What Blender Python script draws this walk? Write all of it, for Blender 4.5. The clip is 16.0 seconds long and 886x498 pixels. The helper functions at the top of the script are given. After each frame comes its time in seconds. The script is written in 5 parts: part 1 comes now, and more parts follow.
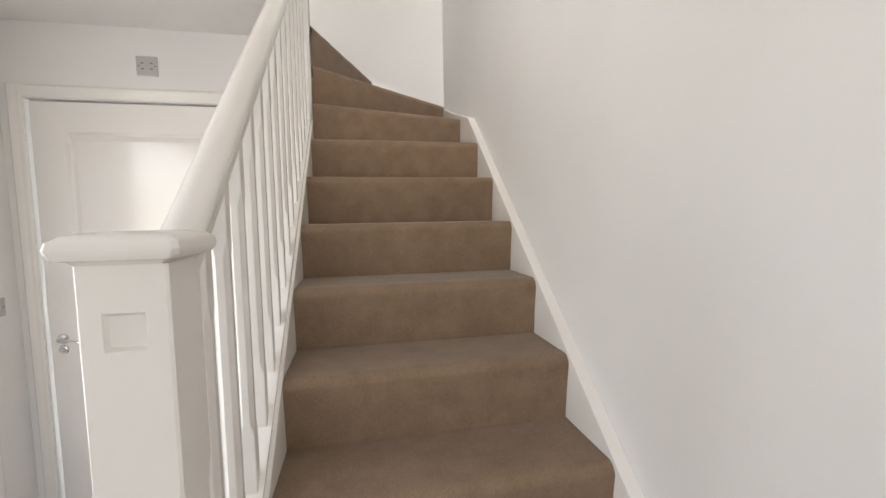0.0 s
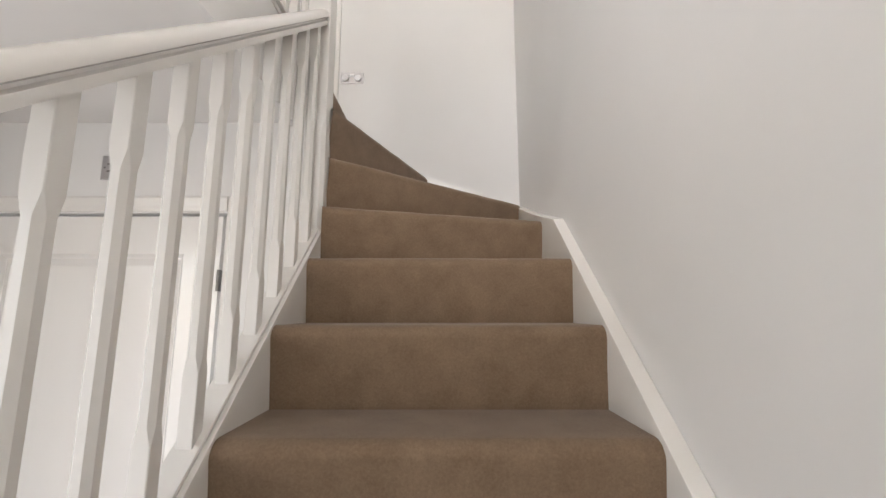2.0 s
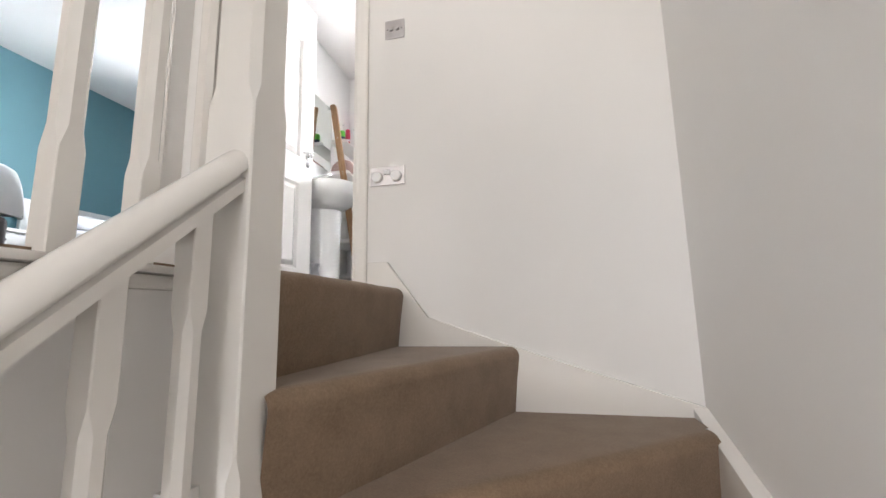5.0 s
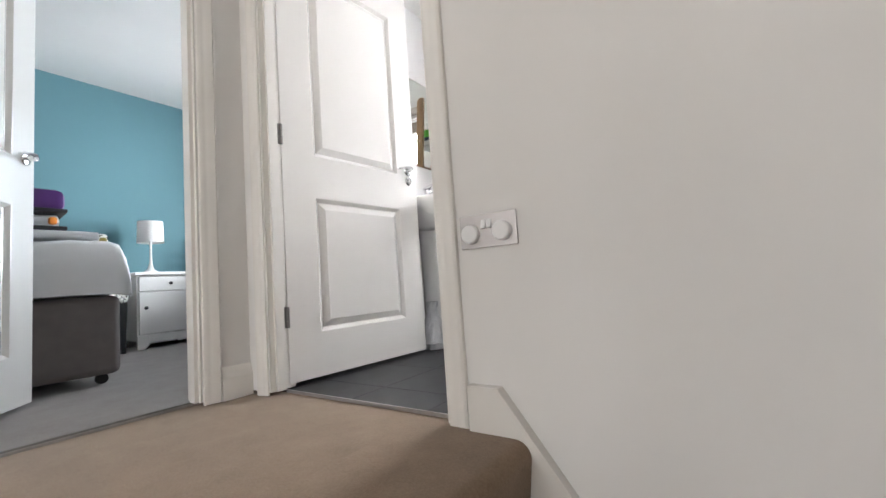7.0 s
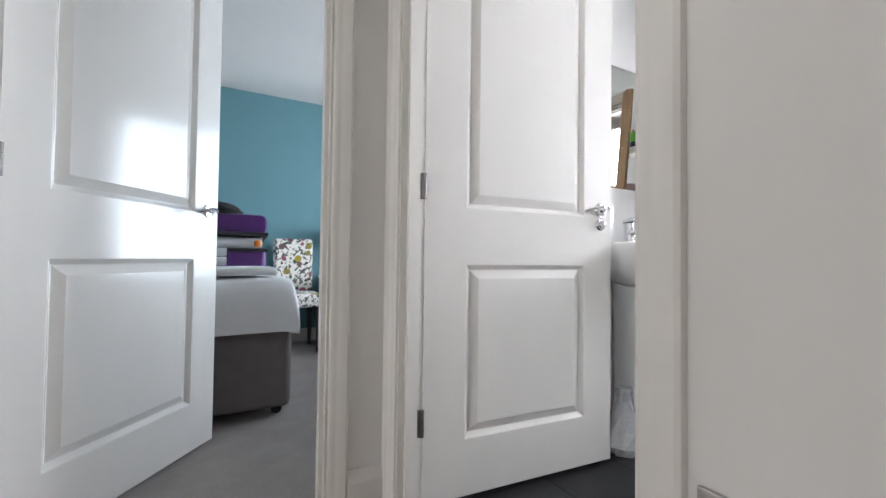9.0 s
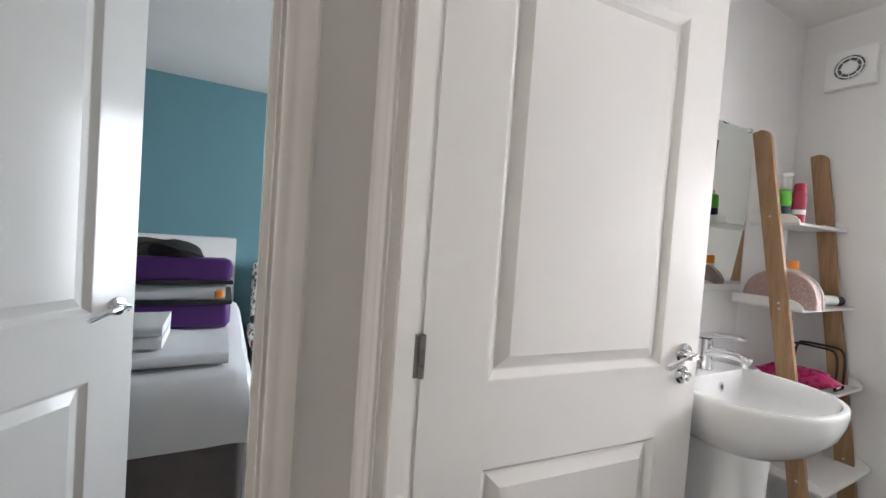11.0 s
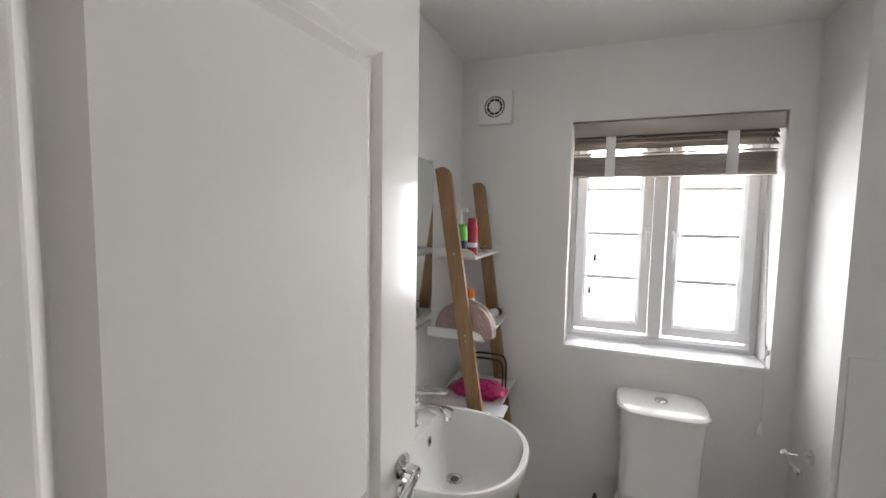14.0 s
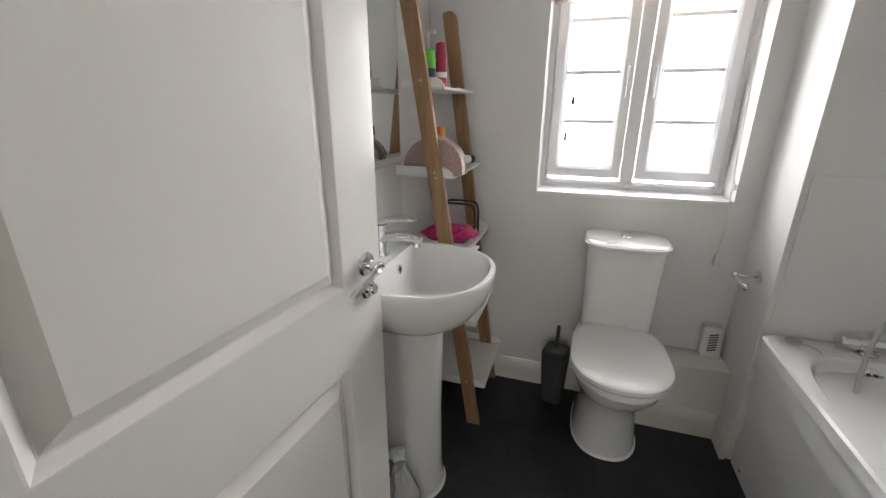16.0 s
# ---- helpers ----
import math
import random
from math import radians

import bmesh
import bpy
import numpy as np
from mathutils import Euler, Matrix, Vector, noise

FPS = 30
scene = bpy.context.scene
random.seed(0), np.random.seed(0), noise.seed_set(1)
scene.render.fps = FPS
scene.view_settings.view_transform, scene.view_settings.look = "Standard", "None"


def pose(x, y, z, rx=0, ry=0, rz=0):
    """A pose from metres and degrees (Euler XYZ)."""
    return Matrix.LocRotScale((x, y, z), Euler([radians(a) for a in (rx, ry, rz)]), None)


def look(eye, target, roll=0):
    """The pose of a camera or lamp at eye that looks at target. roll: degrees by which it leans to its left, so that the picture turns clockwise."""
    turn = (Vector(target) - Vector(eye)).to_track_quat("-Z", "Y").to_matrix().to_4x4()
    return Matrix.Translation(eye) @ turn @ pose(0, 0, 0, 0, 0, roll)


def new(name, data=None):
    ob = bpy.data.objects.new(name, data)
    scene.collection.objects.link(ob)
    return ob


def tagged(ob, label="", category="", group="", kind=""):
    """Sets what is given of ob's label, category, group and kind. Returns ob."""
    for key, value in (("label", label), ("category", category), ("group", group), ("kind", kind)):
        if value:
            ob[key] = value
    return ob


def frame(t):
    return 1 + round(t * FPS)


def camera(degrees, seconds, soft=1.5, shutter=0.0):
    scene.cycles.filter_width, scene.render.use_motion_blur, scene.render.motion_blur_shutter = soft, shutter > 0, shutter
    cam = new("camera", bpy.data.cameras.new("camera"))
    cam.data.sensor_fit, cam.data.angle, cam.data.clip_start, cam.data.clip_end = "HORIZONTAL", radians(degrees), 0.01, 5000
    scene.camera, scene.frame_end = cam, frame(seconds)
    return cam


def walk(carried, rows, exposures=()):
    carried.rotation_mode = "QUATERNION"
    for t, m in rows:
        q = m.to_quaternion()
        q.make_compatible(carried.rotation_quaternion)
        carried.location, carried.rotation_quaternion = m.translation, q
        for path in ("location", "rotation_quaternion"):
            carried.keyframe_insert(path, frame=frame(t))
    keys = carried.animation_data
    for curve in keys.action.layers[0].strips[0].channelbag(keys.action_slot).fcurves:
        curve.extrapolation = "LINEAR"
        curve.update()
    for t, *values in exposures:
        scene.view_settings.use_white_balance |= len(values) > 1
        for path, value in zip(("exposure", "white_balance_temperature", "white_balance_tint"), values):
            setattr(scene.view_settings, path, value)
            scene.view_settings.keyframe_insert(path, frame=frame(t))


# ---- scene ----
cam = camera(94.6, 16.0)
PATH = [
    (0, (-0.701, 0.509, 1.327), (-0.303, 2.462, 1.166), -0.9),
    (0.5, (-0.681, 0.559, 1.364), (-0.416, 2.541, 1.409), -0.2),
    (1, (-0.62, 0.719, 1.396), (-0.432, 2.709, 1.452), -0.6),
    (1.5, (-0.554, 1.011, 1.44), (-0.41, 3.001, 1.579), -0.3),
    (2, (-0.476, 1.370, 1.549), (-0.474, 3.346, 1.858), 0.0),
    (2.5, (-0.489, 1.605, 1.77), (-0.544, 3.578, 2.095), -0.1),
    (3, (-0.497, 1.764, 1.947), (-0.597, 3.747, 2.184), -0.2),
    (3.5, (-0.519, 1.931, 2.129), (-0.725, 3.909, 2.340), -0.8),
    (4, (-0.53, 2.069, 2.272), (-0.717, 4.054, 2.438), 0.5),
    (4.5, (-0.496, 2.165, 2.354), (-0.747, 4.135, 2.596), -1.1),
    (5, (-0.490, 2.324, 2.506), (-0.939, 4.249, 2.811), -1.1),
    (7.3, (-0.648, 3.044, 3.008), (-1.867, 4.625, 3.117), -2.2),
    (7.5, (-0.666, 3.074, 3.053), (-1.934, 4.62, 3.122), -0.1),
    (8, (-0.685, 3.194, 3.159), (-2.176, 4.523, 3.247), 1.5),
    (8.5, (-0.758, 3.266, 3.3), (-2.447, 4.333, 3.395), 1.5),
    (8.7, (-0.807, 3.31, 3.309), (-2.53, 4.321, 3.391), 0.7),
    (10.8, (-1.284, 3.552, 3.721), (-3.116, 4.353, 3.674), 3.6),
    (11, (-1.317, 3.581, 3.755), (-3.076, 4.53, 3.692), 4.1),
    (11.5, (-1.449, 3.665, 3.821), (-3.036, 4.881, 3.76), 2.5),
    (12, (-1.497, 3.756, 3.973), (-2.802, 5.267, 3.849), -0.2),
    (12.5, (-1.51, 3.768, 4.065), (-2.492, 5.503, 3.915), -0.6),
    (13, (-1.521, 3.784, 4.064), (-2.291, 5.628, 3.977), -0.0),
    (13.5, (-1.55, 3.848, 4.034), (-2.255, 5.717, 3.936), 0.2),
    (14, (-1.554, 3.867, 4.014), (-2.252, 5.735, 3.86), 1.0),
    (14.5, (-1.527, 3.885, 3.973), (-2.199, 5.75, 3.711), 0.6),
    (15, (-1.514, 3.895, 3.906), (-2.142, 5.744, 3.471), 0.3),
    (15.5, (-1.517, 3.891, 3.831), (-2.113, 5.715, 3.264), 0.3),
    (16, (-1.515, 3.89, 3.807), (-2.094, 5.695, 3.168), 0.3),
]
walk(cam, [(t, look(eye, target, roll)) for t, eye, target, roll in PATH],
     [(0, 1.2, 6400, 11), (1.5, 1.1, 6350, 12), (3.0, 1.15, 6250, 11), (4.5, 1.15, 6250, 11), (5.0, 1.05, 6300, 12), (7.4, 0.62, 6250, 11), (8.0, 0.52, 6150, 11), (8.7, 0.4, 6050, 11), (11.0, 0.08, 6350, 12),
      (11.5, -0.1, 6450, 10), (12.0, -0.22, 6400, 10), (12.5, -0.42, 6400, 10), (13.5, -0.52, 6400, 10), (15.0, -0.58, 6500, 10), (16.0, -0.52, 6550, 10)])

# ---- light ----
world = bpy.data.worlds.new("sky")
scene.world = world
world.use_nodes = True
wn, wl = world.node_tree.nodes, world.node_tree.links
sky = wn.new("ShaderNodeTexSky")
sky.sky_type = "NISHITA"
sky.sun_disc = False
sky.sun_elevation, sky.sun_rotation = radians(40), radians(200)
wl.new(sky.outputs["Color"], wn["Background"].inputs["Color"])
wn["Background"].inputs["Strength"].default_value = 0.12
sun = new("sun", bpy.data.lights.new("sun", "SUN"))
sun.data.energy, sun.data.angle, sun.data.color = 0.6, radians(25), (1, 0.95, 0.88)
sun.matrix_world = look((0, 0, 12), (3.2, 8.8, 0))


def daylight(name, eye, target, w, h, watts, colour, spread=180):
    """An area lamp in an opening: sky at the bathroom and bedroom windows, added fill elsewhere."""
    lamp = new(name, bpy.data.lights.new(name, "AREA"))
    lamp.data.shape, lamp.data.size, lamp.data.size_y = "RECTANGLE", w, h
    lamp.data.energy, lamp.data.color, lamp.data.spread = watts, colour, radians(spread)
    lamp.matrix_world = look(eye, target)
    return lamp


COOL, BLUISH, WARM, NEUTRAL = (1.0, 0.99, 0.985), (0.84, 0.94, 1.0), (1.0, 0.968, 0.92), (1.0, 0.985, 0.965)
daylight("bathroom_window_light", (-1.31, 5.905, 3.945), (-1.31, 5.0, 3.945), 0.70, 0.91, 34, COOL, 128)
daylight("bedroom_window_light", (-3.2, 5.72, 3.8), (-3.2, 3.0, 3.6), 0.95, 1.28, 8.0, BLUISH, 85)
# added fill from the unseen south end, brightens landing and end wall
daylight("landing_fill_south", (-1.0, -1.98, 3.75), (-0.9, 3.0, 3.3), 1.7, 1.15, 42, WARM)
# added side fill for the landing, its source is unseen
daylight("landing_fill_west", (-2.02, -0.5, 3.75), (-0.9, 0.3, 3.3), 0.76, 1.08, 10, WARM)
# added fill from behind the viewpoint, lifts the hall and stair foot
daylight("hall_fill_south", (-0.9, -1.98, 1.25), (-0.9, 2.0, 1.2), 1.55, 1.65, 6, NEUTRAL)
# added west fill, brightens the back of the hall and its ceiling
daylight("hall_fill_west", (-2.324, 1.12, 1.2), (-0.9, 1.2, 1.25), 1.13, 1.55, 10.5, NEUTRAL)


# ---- materials ----
def nodes_of(name, base=(0.8, 0.8, 0.8), rough=0.5, metal=0.0):
    m = bpy.data.materials.new(name)
    m.use_nodes = True
    n, l = m.node_tree.nodes, m.node_tree.links
    p = n["Principled BSDF"]
    p.inputs["Base Color"].default_value = (*base, 1)
    p.inputs["Roughness"].default_value = rough
    p.inputs["Metallic"].default_value = metal
    return m, n, l, p


def coords(n, l, scale=(1, 1, 1)):
    tc, mp = n.new("ShaderNodeTexCoord"), n.new("ShaderNodeMapping")
    mp.inputs["Scale"].default_value = scale
    l.new(tc.outputs["Object"], mp.inputs["Vector"])
    return mp.outputs["Vector"]


def noise_node(n, l, vec, scale, detail=4.0, rough=0.6):
    t = n.new("ShaderNodeTexNoise")
    t.inputs["Scale"].default_value, t.inputs["Detail"].default_value, t.inputs["Roughness"].default_value = scale, detail, rough
    l.new(vec, t.inputs["Vector"])
    return t.outputs["Fac"]


def ramp(n, l, fac, stops):
    r = n.new("ShaderNodeValToRGB")
    for i, (pos, c) in enumerate(stops):
        e = r.color_ramp.elements[i] if i < 2 else r.color_ramp.elements.new(pos)
        e.position, e.color = pos, (*c, 1)
    l.new(fac, r.inputs["Fac"])
    return r.outputs["Color"]


def bump(n, l, p, height, strength, dist):
    b = n.new("ShaderNodeBump")
    b.inputs["Strength"].default_value, b.inputs["Distance"].default_value = strength, dist
    l.new(height, b.inputs["Height"])
    l.new(b.outputs["Normal"], p.inputs["Normal"])


def plain(name, c, rough=0.5, metal=0.0, vary=0.05, scale=4.0, grain=180.0, bumps=0.05, dist=0.001, coat=0.0):
    """A surface with slow stains and a fine grain."""
    m, n, l, p = nodes_of(name, c, rough, metal)
    v = coords(n, l)
    lo, hi = tuple(max(0, k * (1 - vary)) for k in c), tuple(min(1, k * (1 + vary)) for k in c)
    l.new(ramp(n, l, noise_node(n, l, v, scale, 2.0, 0.5), [(0.2, lo), (0.8, hi)]), p.inputs["Base Color"])
    rr = n.new("ShaderNodeMapRange")
    rr.inputs["To Min"].default_value, rr.inputs["To Max"].default_value = max(0, rough - 0.03), min(1, rough + 0.03)
    l.new(noise_node(n, l, v, scale * 1.5, 1.0, 0.4), rr.inputs["Value"])
    l.new(rr.outputs["Result"], p.inputs["Roughness"])
    if bumps:
        bump(n, l, p, noise_node(n, l, v, grain, 2.0), bumps, dist)
    p.inputs["Coat Weight"].default_value = coat
    return m


def carpet(name, lo, hi):
    m, n, l, p = nodes_of(name, lo, 0.95)
    v = coords(n, l)
    fine, mid, slow = noise_node(n, l, v, 520, 3.0), noise_node(n, l, v, 170, 2.0, 0.5), noise_node(n, l, v, 11.0, 3.0)
    a = n.new("ShaderNodeMath")
    a.operation = "MULTIPLY_ADD"
    a.inputs[1].default_value = 0.4
    l.new(fine, a.inputs[0])
    half = n.new("ShaderNodeMath")
    half.operation = "MULTIPLY"
    half.inputs[1].default_value = 0.3
    l.new(mid, half.inputs[0])
    l.new(half.outputs[0], a.inputs[2])
    b = n.new("ShaderNodeMath")
    b.operation = "MULTIPLY_ADD"
    b.inputs[1].default_value = 0.36
    l.new(slow, b.inputs[0])
    l.new(a.outputs[0], b.inputs[2])
    l.new(ramp(n, l, b.outputs[0], [(0.33, lo), (0.74, hi)]), p.inputs["Base Color"])
    bump(n, l, p, fine, 0.25, 0.0015)
    p.inputs["Sheen Weight"].default_value = 0.22
    p.inputs["Sheen Roughness"].default_value = 0.45
    p.inputs["Specular IOR Level"].default_value = 0.1
    return m


def wood(name, lo, hi, along=(1, 1, 0.08)):
    m, n, l, p = nodes_of(name, lo, 0.5)
    v = coords(n, l, along)
    g = noise_node(n, l, v, 60, 5.0, 0.65)
    l.new(ramp(n, l, g, [(0.3, lo), (0.7, hi)]), p.inputs["Base Color"])
    bump(n, l, p, g, 0.12, 0.001)
    return m


PAINT = plain("white_wall_paint", (0.80, 0.785, 0.765), 0.75, vary=0.02, scale=2.2, grain=260, bumps=0.06)
BATH_PAINT = plain("white_bathroom_paint", (0.78, 0.77, 0.76), 0.6, vary=0.02, scale=2.5, grain=260, bumps=0.05)
CEIL = plain("white_ceiling_paint", (0.82, 0.80, 0.78), 0.85, vary=0.02, scale=3.0, grain=300, bumps=0.05)
TEAL = plain("teal_wall_paint", (0.135, 0.285, 0.325), 0.7, vary=0.05, scale=1.6, grain=260, bumps=0.05)
GLOSS = plain("white_gloss_trim_paint", (0.82, 0.795, 0.755), 0.24, vary=0.02, scale=3.0, grain=90, bumps=0.03)
DOORPAINT = plain("white_door_paint", (0.83, 0.805, 0.775), 0.17, vary=0.015, scale=3.0, grain=300, bumps=0.04, dist=0.0005, coat=0.12)
CARPET = carpet("beige_carpet", (0.165, 0.109, 0.068), (0.290, 0.208, 0.140))
GREYCARPET = carpet("grey_carpet", (0.25, 0.225, 0.21), (0.38, 0.35, 0.33))
VINYL = plain("black_slate_tile", (0.021, 0.021, 0.024), 0.43, vary=0.35, scale=9, grain=70, bumps=0.18, dist=0.002)
VINYL.node_tree.nodes["Principled BSDF"].inputs["Specular IOR Level"].default_value = 0.35
GROUT = plain("dark_grout", (0.02, 0.02, 0.022), 0.7, vary=0.2)
CERAMIC = plain("white_ceramic", (0.83, 0.83, 0.82), 0.06, vary=0.01, bumps=0, coat=0.3)
SEATPLASTIC = plain("glossy_seat_plastic", (0.83, 0.83, 0.82), 0.035, vary=0.01, bumps=0)
ACRYLIC = plain("white_bath_acrylic", (0.83, 0.83, 0.83), 0.16, vary=0.01, bumps=0)
PLASTIC = plain("white_plastic", (0.82, 0.82, 0.82), 0.35, vary=0.01, bumps=0)
UPVC = plain("white_window_plastic", (0.82, 0.82, 0.83), 0.3, vary=0.01, bumps=0)
CHROME = nodes_of("chrome", (0.78, 0.78, 0.79), 0.07, 1.0)[0]
BRUSHED = plain("brushed_steel", (0.52, 0.5, 0.5), 0.38, 0.85, vary=0.05, scale=30, grain=400, bumps=0.08)
DULLMETAL = plain("dull_hinge_steel", (0.21, 0.2, 0.19), 0.4, 0.9, vary=0.15, scale=40)
MIRROR = nodes_of("mirror_glass", (0.86, 0.9, 0.88), 0.015, 1.0)[0]
OAK = wood("bamboo_wood", (0.235, 0.125, 0.055), (0.38, 0.225, 0.11))
SLAT = wood("brown_blind_slat", (0.27, 0.215, 0.175), (0.41, 0.335, 0.285), (0.08, 1, 1))
HEADRAIL = plain("taupe_blind_headrail", (0.45, 0.40, 0.36), 0.5, vary=0.05)
TAPE = plain("white_blind_tape", (0.78, 0.76, 0.74), 0.85, vary=0.03)
SHELFPAINT = plain("white_shelf_lacquer", (0.82, 0.81, 0.79), 0.35, vary=0.02)
BLACK = plain("black_rubber", (0.015, 0.015, 0.016), 0.5, vary=0.2, scale=20)
DARKGREY = plain("dark_grey_plastic", (0.055, 0.058, 0.06), 0.55, vary=0.1, scale=20)
LINEN = plain("white_cotton", (0.80, 0.80, 0.81), 0.9, vary=0.03, scale=8, grain=600, bumps=0.25, dist=0.002)
DIVAN = plain("grey_divan_fabric", (0.17, 0.15, 0.145), 0.95, vary=0.08, scale=20, grain=700, bumps=0.3, dist=0.002)
PURPLE = plain("purple_suitcase_shell", (0.07, 0.015, 0.13), 0.42, vary=0.15, scale=12, grain=300, bumps=0.1)
BLACKCLOTH = plain("black_cloth", (0.02, 0.018, 0.018), 0.9, vary=0.3, scale=15, grain=300, bumps=0.4, dist=0.003)
BROWNCLOTH = plain("dark_brown_cloth", (0.06, 0.05, 0.042), 0.9, vary=0.3, scale=15, grain=300, bumps=0.4, dist=0.003)
LAMPSHADE = plain("white_lampshade", (0.82, 0.80, 0.77), 0.8, vary=0.03, grain=500, bumps=0.2)
GREEN = plain("green_plastic", (0.12, 0.52, 0.05), 0.35, vary=0.04)
NAVY = plain("navy_label", (0.02, 0.035, 0.08), 0.4, vary=0.1, scale=30)
CRIMSON = plain("crimson_can", (0.42, 0.02, 0.06), 0.3, vary=0.08, scale=25)
ORANGE = plain("orange_cap", (0.85, 0.25, 0.02), 0.4, vary=0.04)
PINKWRAP = plain("pink_plastic_wrap", (0.45, 0.022, 0.135), 0.28, vary=0.2, scale=45, grain=70, bumps=0.5, dist=0.004)
PAPER = plain("white_paper", (0.80, 0.80, 0.82), 0.8, vary=0.03)
BLUE = plain("blue_print", (0.1, 0.28, 0.55), 0.6, vary=0.05)
CREAM = plain("cream_fittings", (0.72, 0.68, 0.6), 0.5, vary=0.04)


def glitter():
    m, n, l, p = nodes_of("rose_glitter", (0.45, 0.3, 0.27), 0.4)
    v = coords(n, l)
    vo = n.new("ShaderNodeTexVoronoi")
    vo.inputs["Scale"].default_value = 130
    l.new(v, vo.inputs["Vector"])
    l.new(ramp(n, l, vo.outputs["Distance"], [(0.10, (0.85, 0.74, 0.68)), (0.22, (0.36, 0.235, 0.215))]), p.inputs["Base Color"])
    bump(n, l, p, vo.outputs["Distance"], 0.5, 0.002)
    return m


def floral():
    m, n, l, p = nodes_of("floral_fabric", (0.8, 0.78, 0.72), 0.9)
    v = coords(n, l)
    vo = n.new("ShaderNodeTexVoronoi")
    vo.inputs["Scale"].default_value = 13
    l.new(v, vo.inputs["Vector"])
    spot = ramp(n, l, vo.outputs["Distance"], [(0.33, (1, 1, 1)), (0.4, (0, 0, 0))])
    hue = ramp(n, l, vo.outputs["Color"], [(0.2, (0.04, 0.045, 0.05)), (0.42, (0.42, 0.30, 0.02)), (0.58, (0.07, 0.10, 0.07)), (0.8, (0.28, 0.06, 0.11))])
    leaf = noise_node(n, l, v, 38, 3.0)
    veins = ramp(n, l, leaf, [(0.52, (0.76, 0.74, 0.68)), (0.56, (0.06, 0.07, 0.06))])
    mx = n.new("ShaderNodeMix")
    mx.data_type = "RGBA"
    l.new(spot, mx.inputs["Factor"])
    l.new(veins, mx.inputs[6])
    l.new(hue, mx.inputs[7])
    l.new(mx.outputs[2], p.inputs["Base Color"])
    bump(n, l, p, noise_node(n, l, v, 600, 2.0), 0.2, 0.002)
    return m


def clear(name, c=(1, 1, 1), rough=0.0):
    m, n, l, p = nodes_of(name, c, rough)
    p.inputs["Transmission Weight"].default_value = 1.0
    p.inputs["IOR"].default_value = 1.45
    return m


def frosted_bag():
    m, n, l, p = nodes_of("thin_clear_plastic", (0.9, 0.92, 0.94), 0.25)
    p.inputs["Transmission Weight"].default_value = 0.4
    bump(n, l, p, noise_node(n, l, coords(n, l), 40, 4.0), 0.6, 0.01)
    return m


GLITTER, FLORAL, GLASS, BAG = glitter(), floral(), clear("window_glass"), frosted_bag()


def daybright():
    m, n, l, p = nodes_of("overcast_daylight", (1, 1, 1), 1.0)
    p.inputs["Emission Color"].default_value = (0.95, 0.98, 1.0, 1)
    p.inputs["Emission Strength"].default_value = 11.5
    return m


DAY = daybright()

# ---- mesh helpers ----
BASE = {}


def thing(name, base, label, category, group="", kind=""):
    ob = new(name)
    ob.location = base
    BASE[ob.name] = Vector(base)
    return tagged(ob, label, category, group, kind)


def part(name, bm, material, parent=None, label="", smooth=True):
    """Links a bmesh, built in the world's metres, as one mesh under a thing or a part."""
    root = parent
    while root is not None and root.parent is not None:
        root = root.parent
    if root is not None and root.name in BASE:
        bmesh.ops.translate(bm, verts=bm.verts, vec=-BASE[root.name])
    bmesh.ops.recalc_face_normals(bm, faces=bm.faces)
    me = bpy.data.meshes.new(name)
    soft = []
    if smooth:
        # large faces keep their own direction, only the narrow edge faces turn
        area = {f: f.calc_area() for f in bm.faces}
        for f in bm.faces:
            f.smooth = True
            for v in f.verts:
                d = Vector()
                for g in v.link_faces:
                    if g.normal.dot(f.normal) > 0.8:
                        d += g.normal * area[g]
                soft.append(d.normalized() if d.length > 0 else f.normal.copy())
    bm.to_mesh(me)
    bm.free()
    if smooth:
        me.normals_split_custom_set(soft)
    me.materials.append(material)
    ob = new(name, me)
    if parent is not None:
        ob.parent = parent
    if label:
        ob["label"] = label
    return ob


def structure(name, bm, material, label, category, smooth=False):
    return tagged(part(name, bm, material, None, "", smooth), label, category, kind="structure")


def box(x0, x1, y0, y1, z0, z1, bevel=0.0, bm=None, seg=2):
    bm = bm or bmesh.new()
    r = bmesh.ops.create_cube(bm, size=1)
    vs = r["verts"]
    for v in vs:
        v.co = ((x0 + x1) / 2 + v.co.x * (x1 - x0), (y0 + y1) / 2 + v.co.y * (y1 - y0), (z0 + z1) / 2 + v.co.z * (z1 - z0))
    if bevel:
        es = {e for v in vs for e in v.link_edges}
        bmesh.ops.bevel(bm, geom=list(es), offset=bevel, segments=seg, profile=0.5, affect="EDGES")
    return bm


def prism(points, axis, a, b, bm=None, bevel=0.0):
    """A polygon given in the two other axes, drawn out along axis from a to b."""
    bm = bm or bmesh.new()
    def at(p, q):
        return {"x": (q, p[0], p[1]), "y": (p[0], q, p[1]), "z": (p[0], p[1], q)}[axis]
    lo, hi = [bm.verts.new(at(p, a)) for p in points], [bm.verts.new(at(p, b)) for p in points]
    n = len(points)
    fs = [bm.faces.new(lo), bm.faces.new(hi)]
    fs += [bm.faces.new((lo[i], lo[(i + 1) % n], hi[(i + 1) % n], hi[i])) for i in range(n)]
    if bevel:
        es = {e for f in fs for e in f.edges}
        bmesh.ops.bevel(bm, geom=list(es), offset=bevel, segments=2, profile=0.5, affect="EDGES")
    return bm


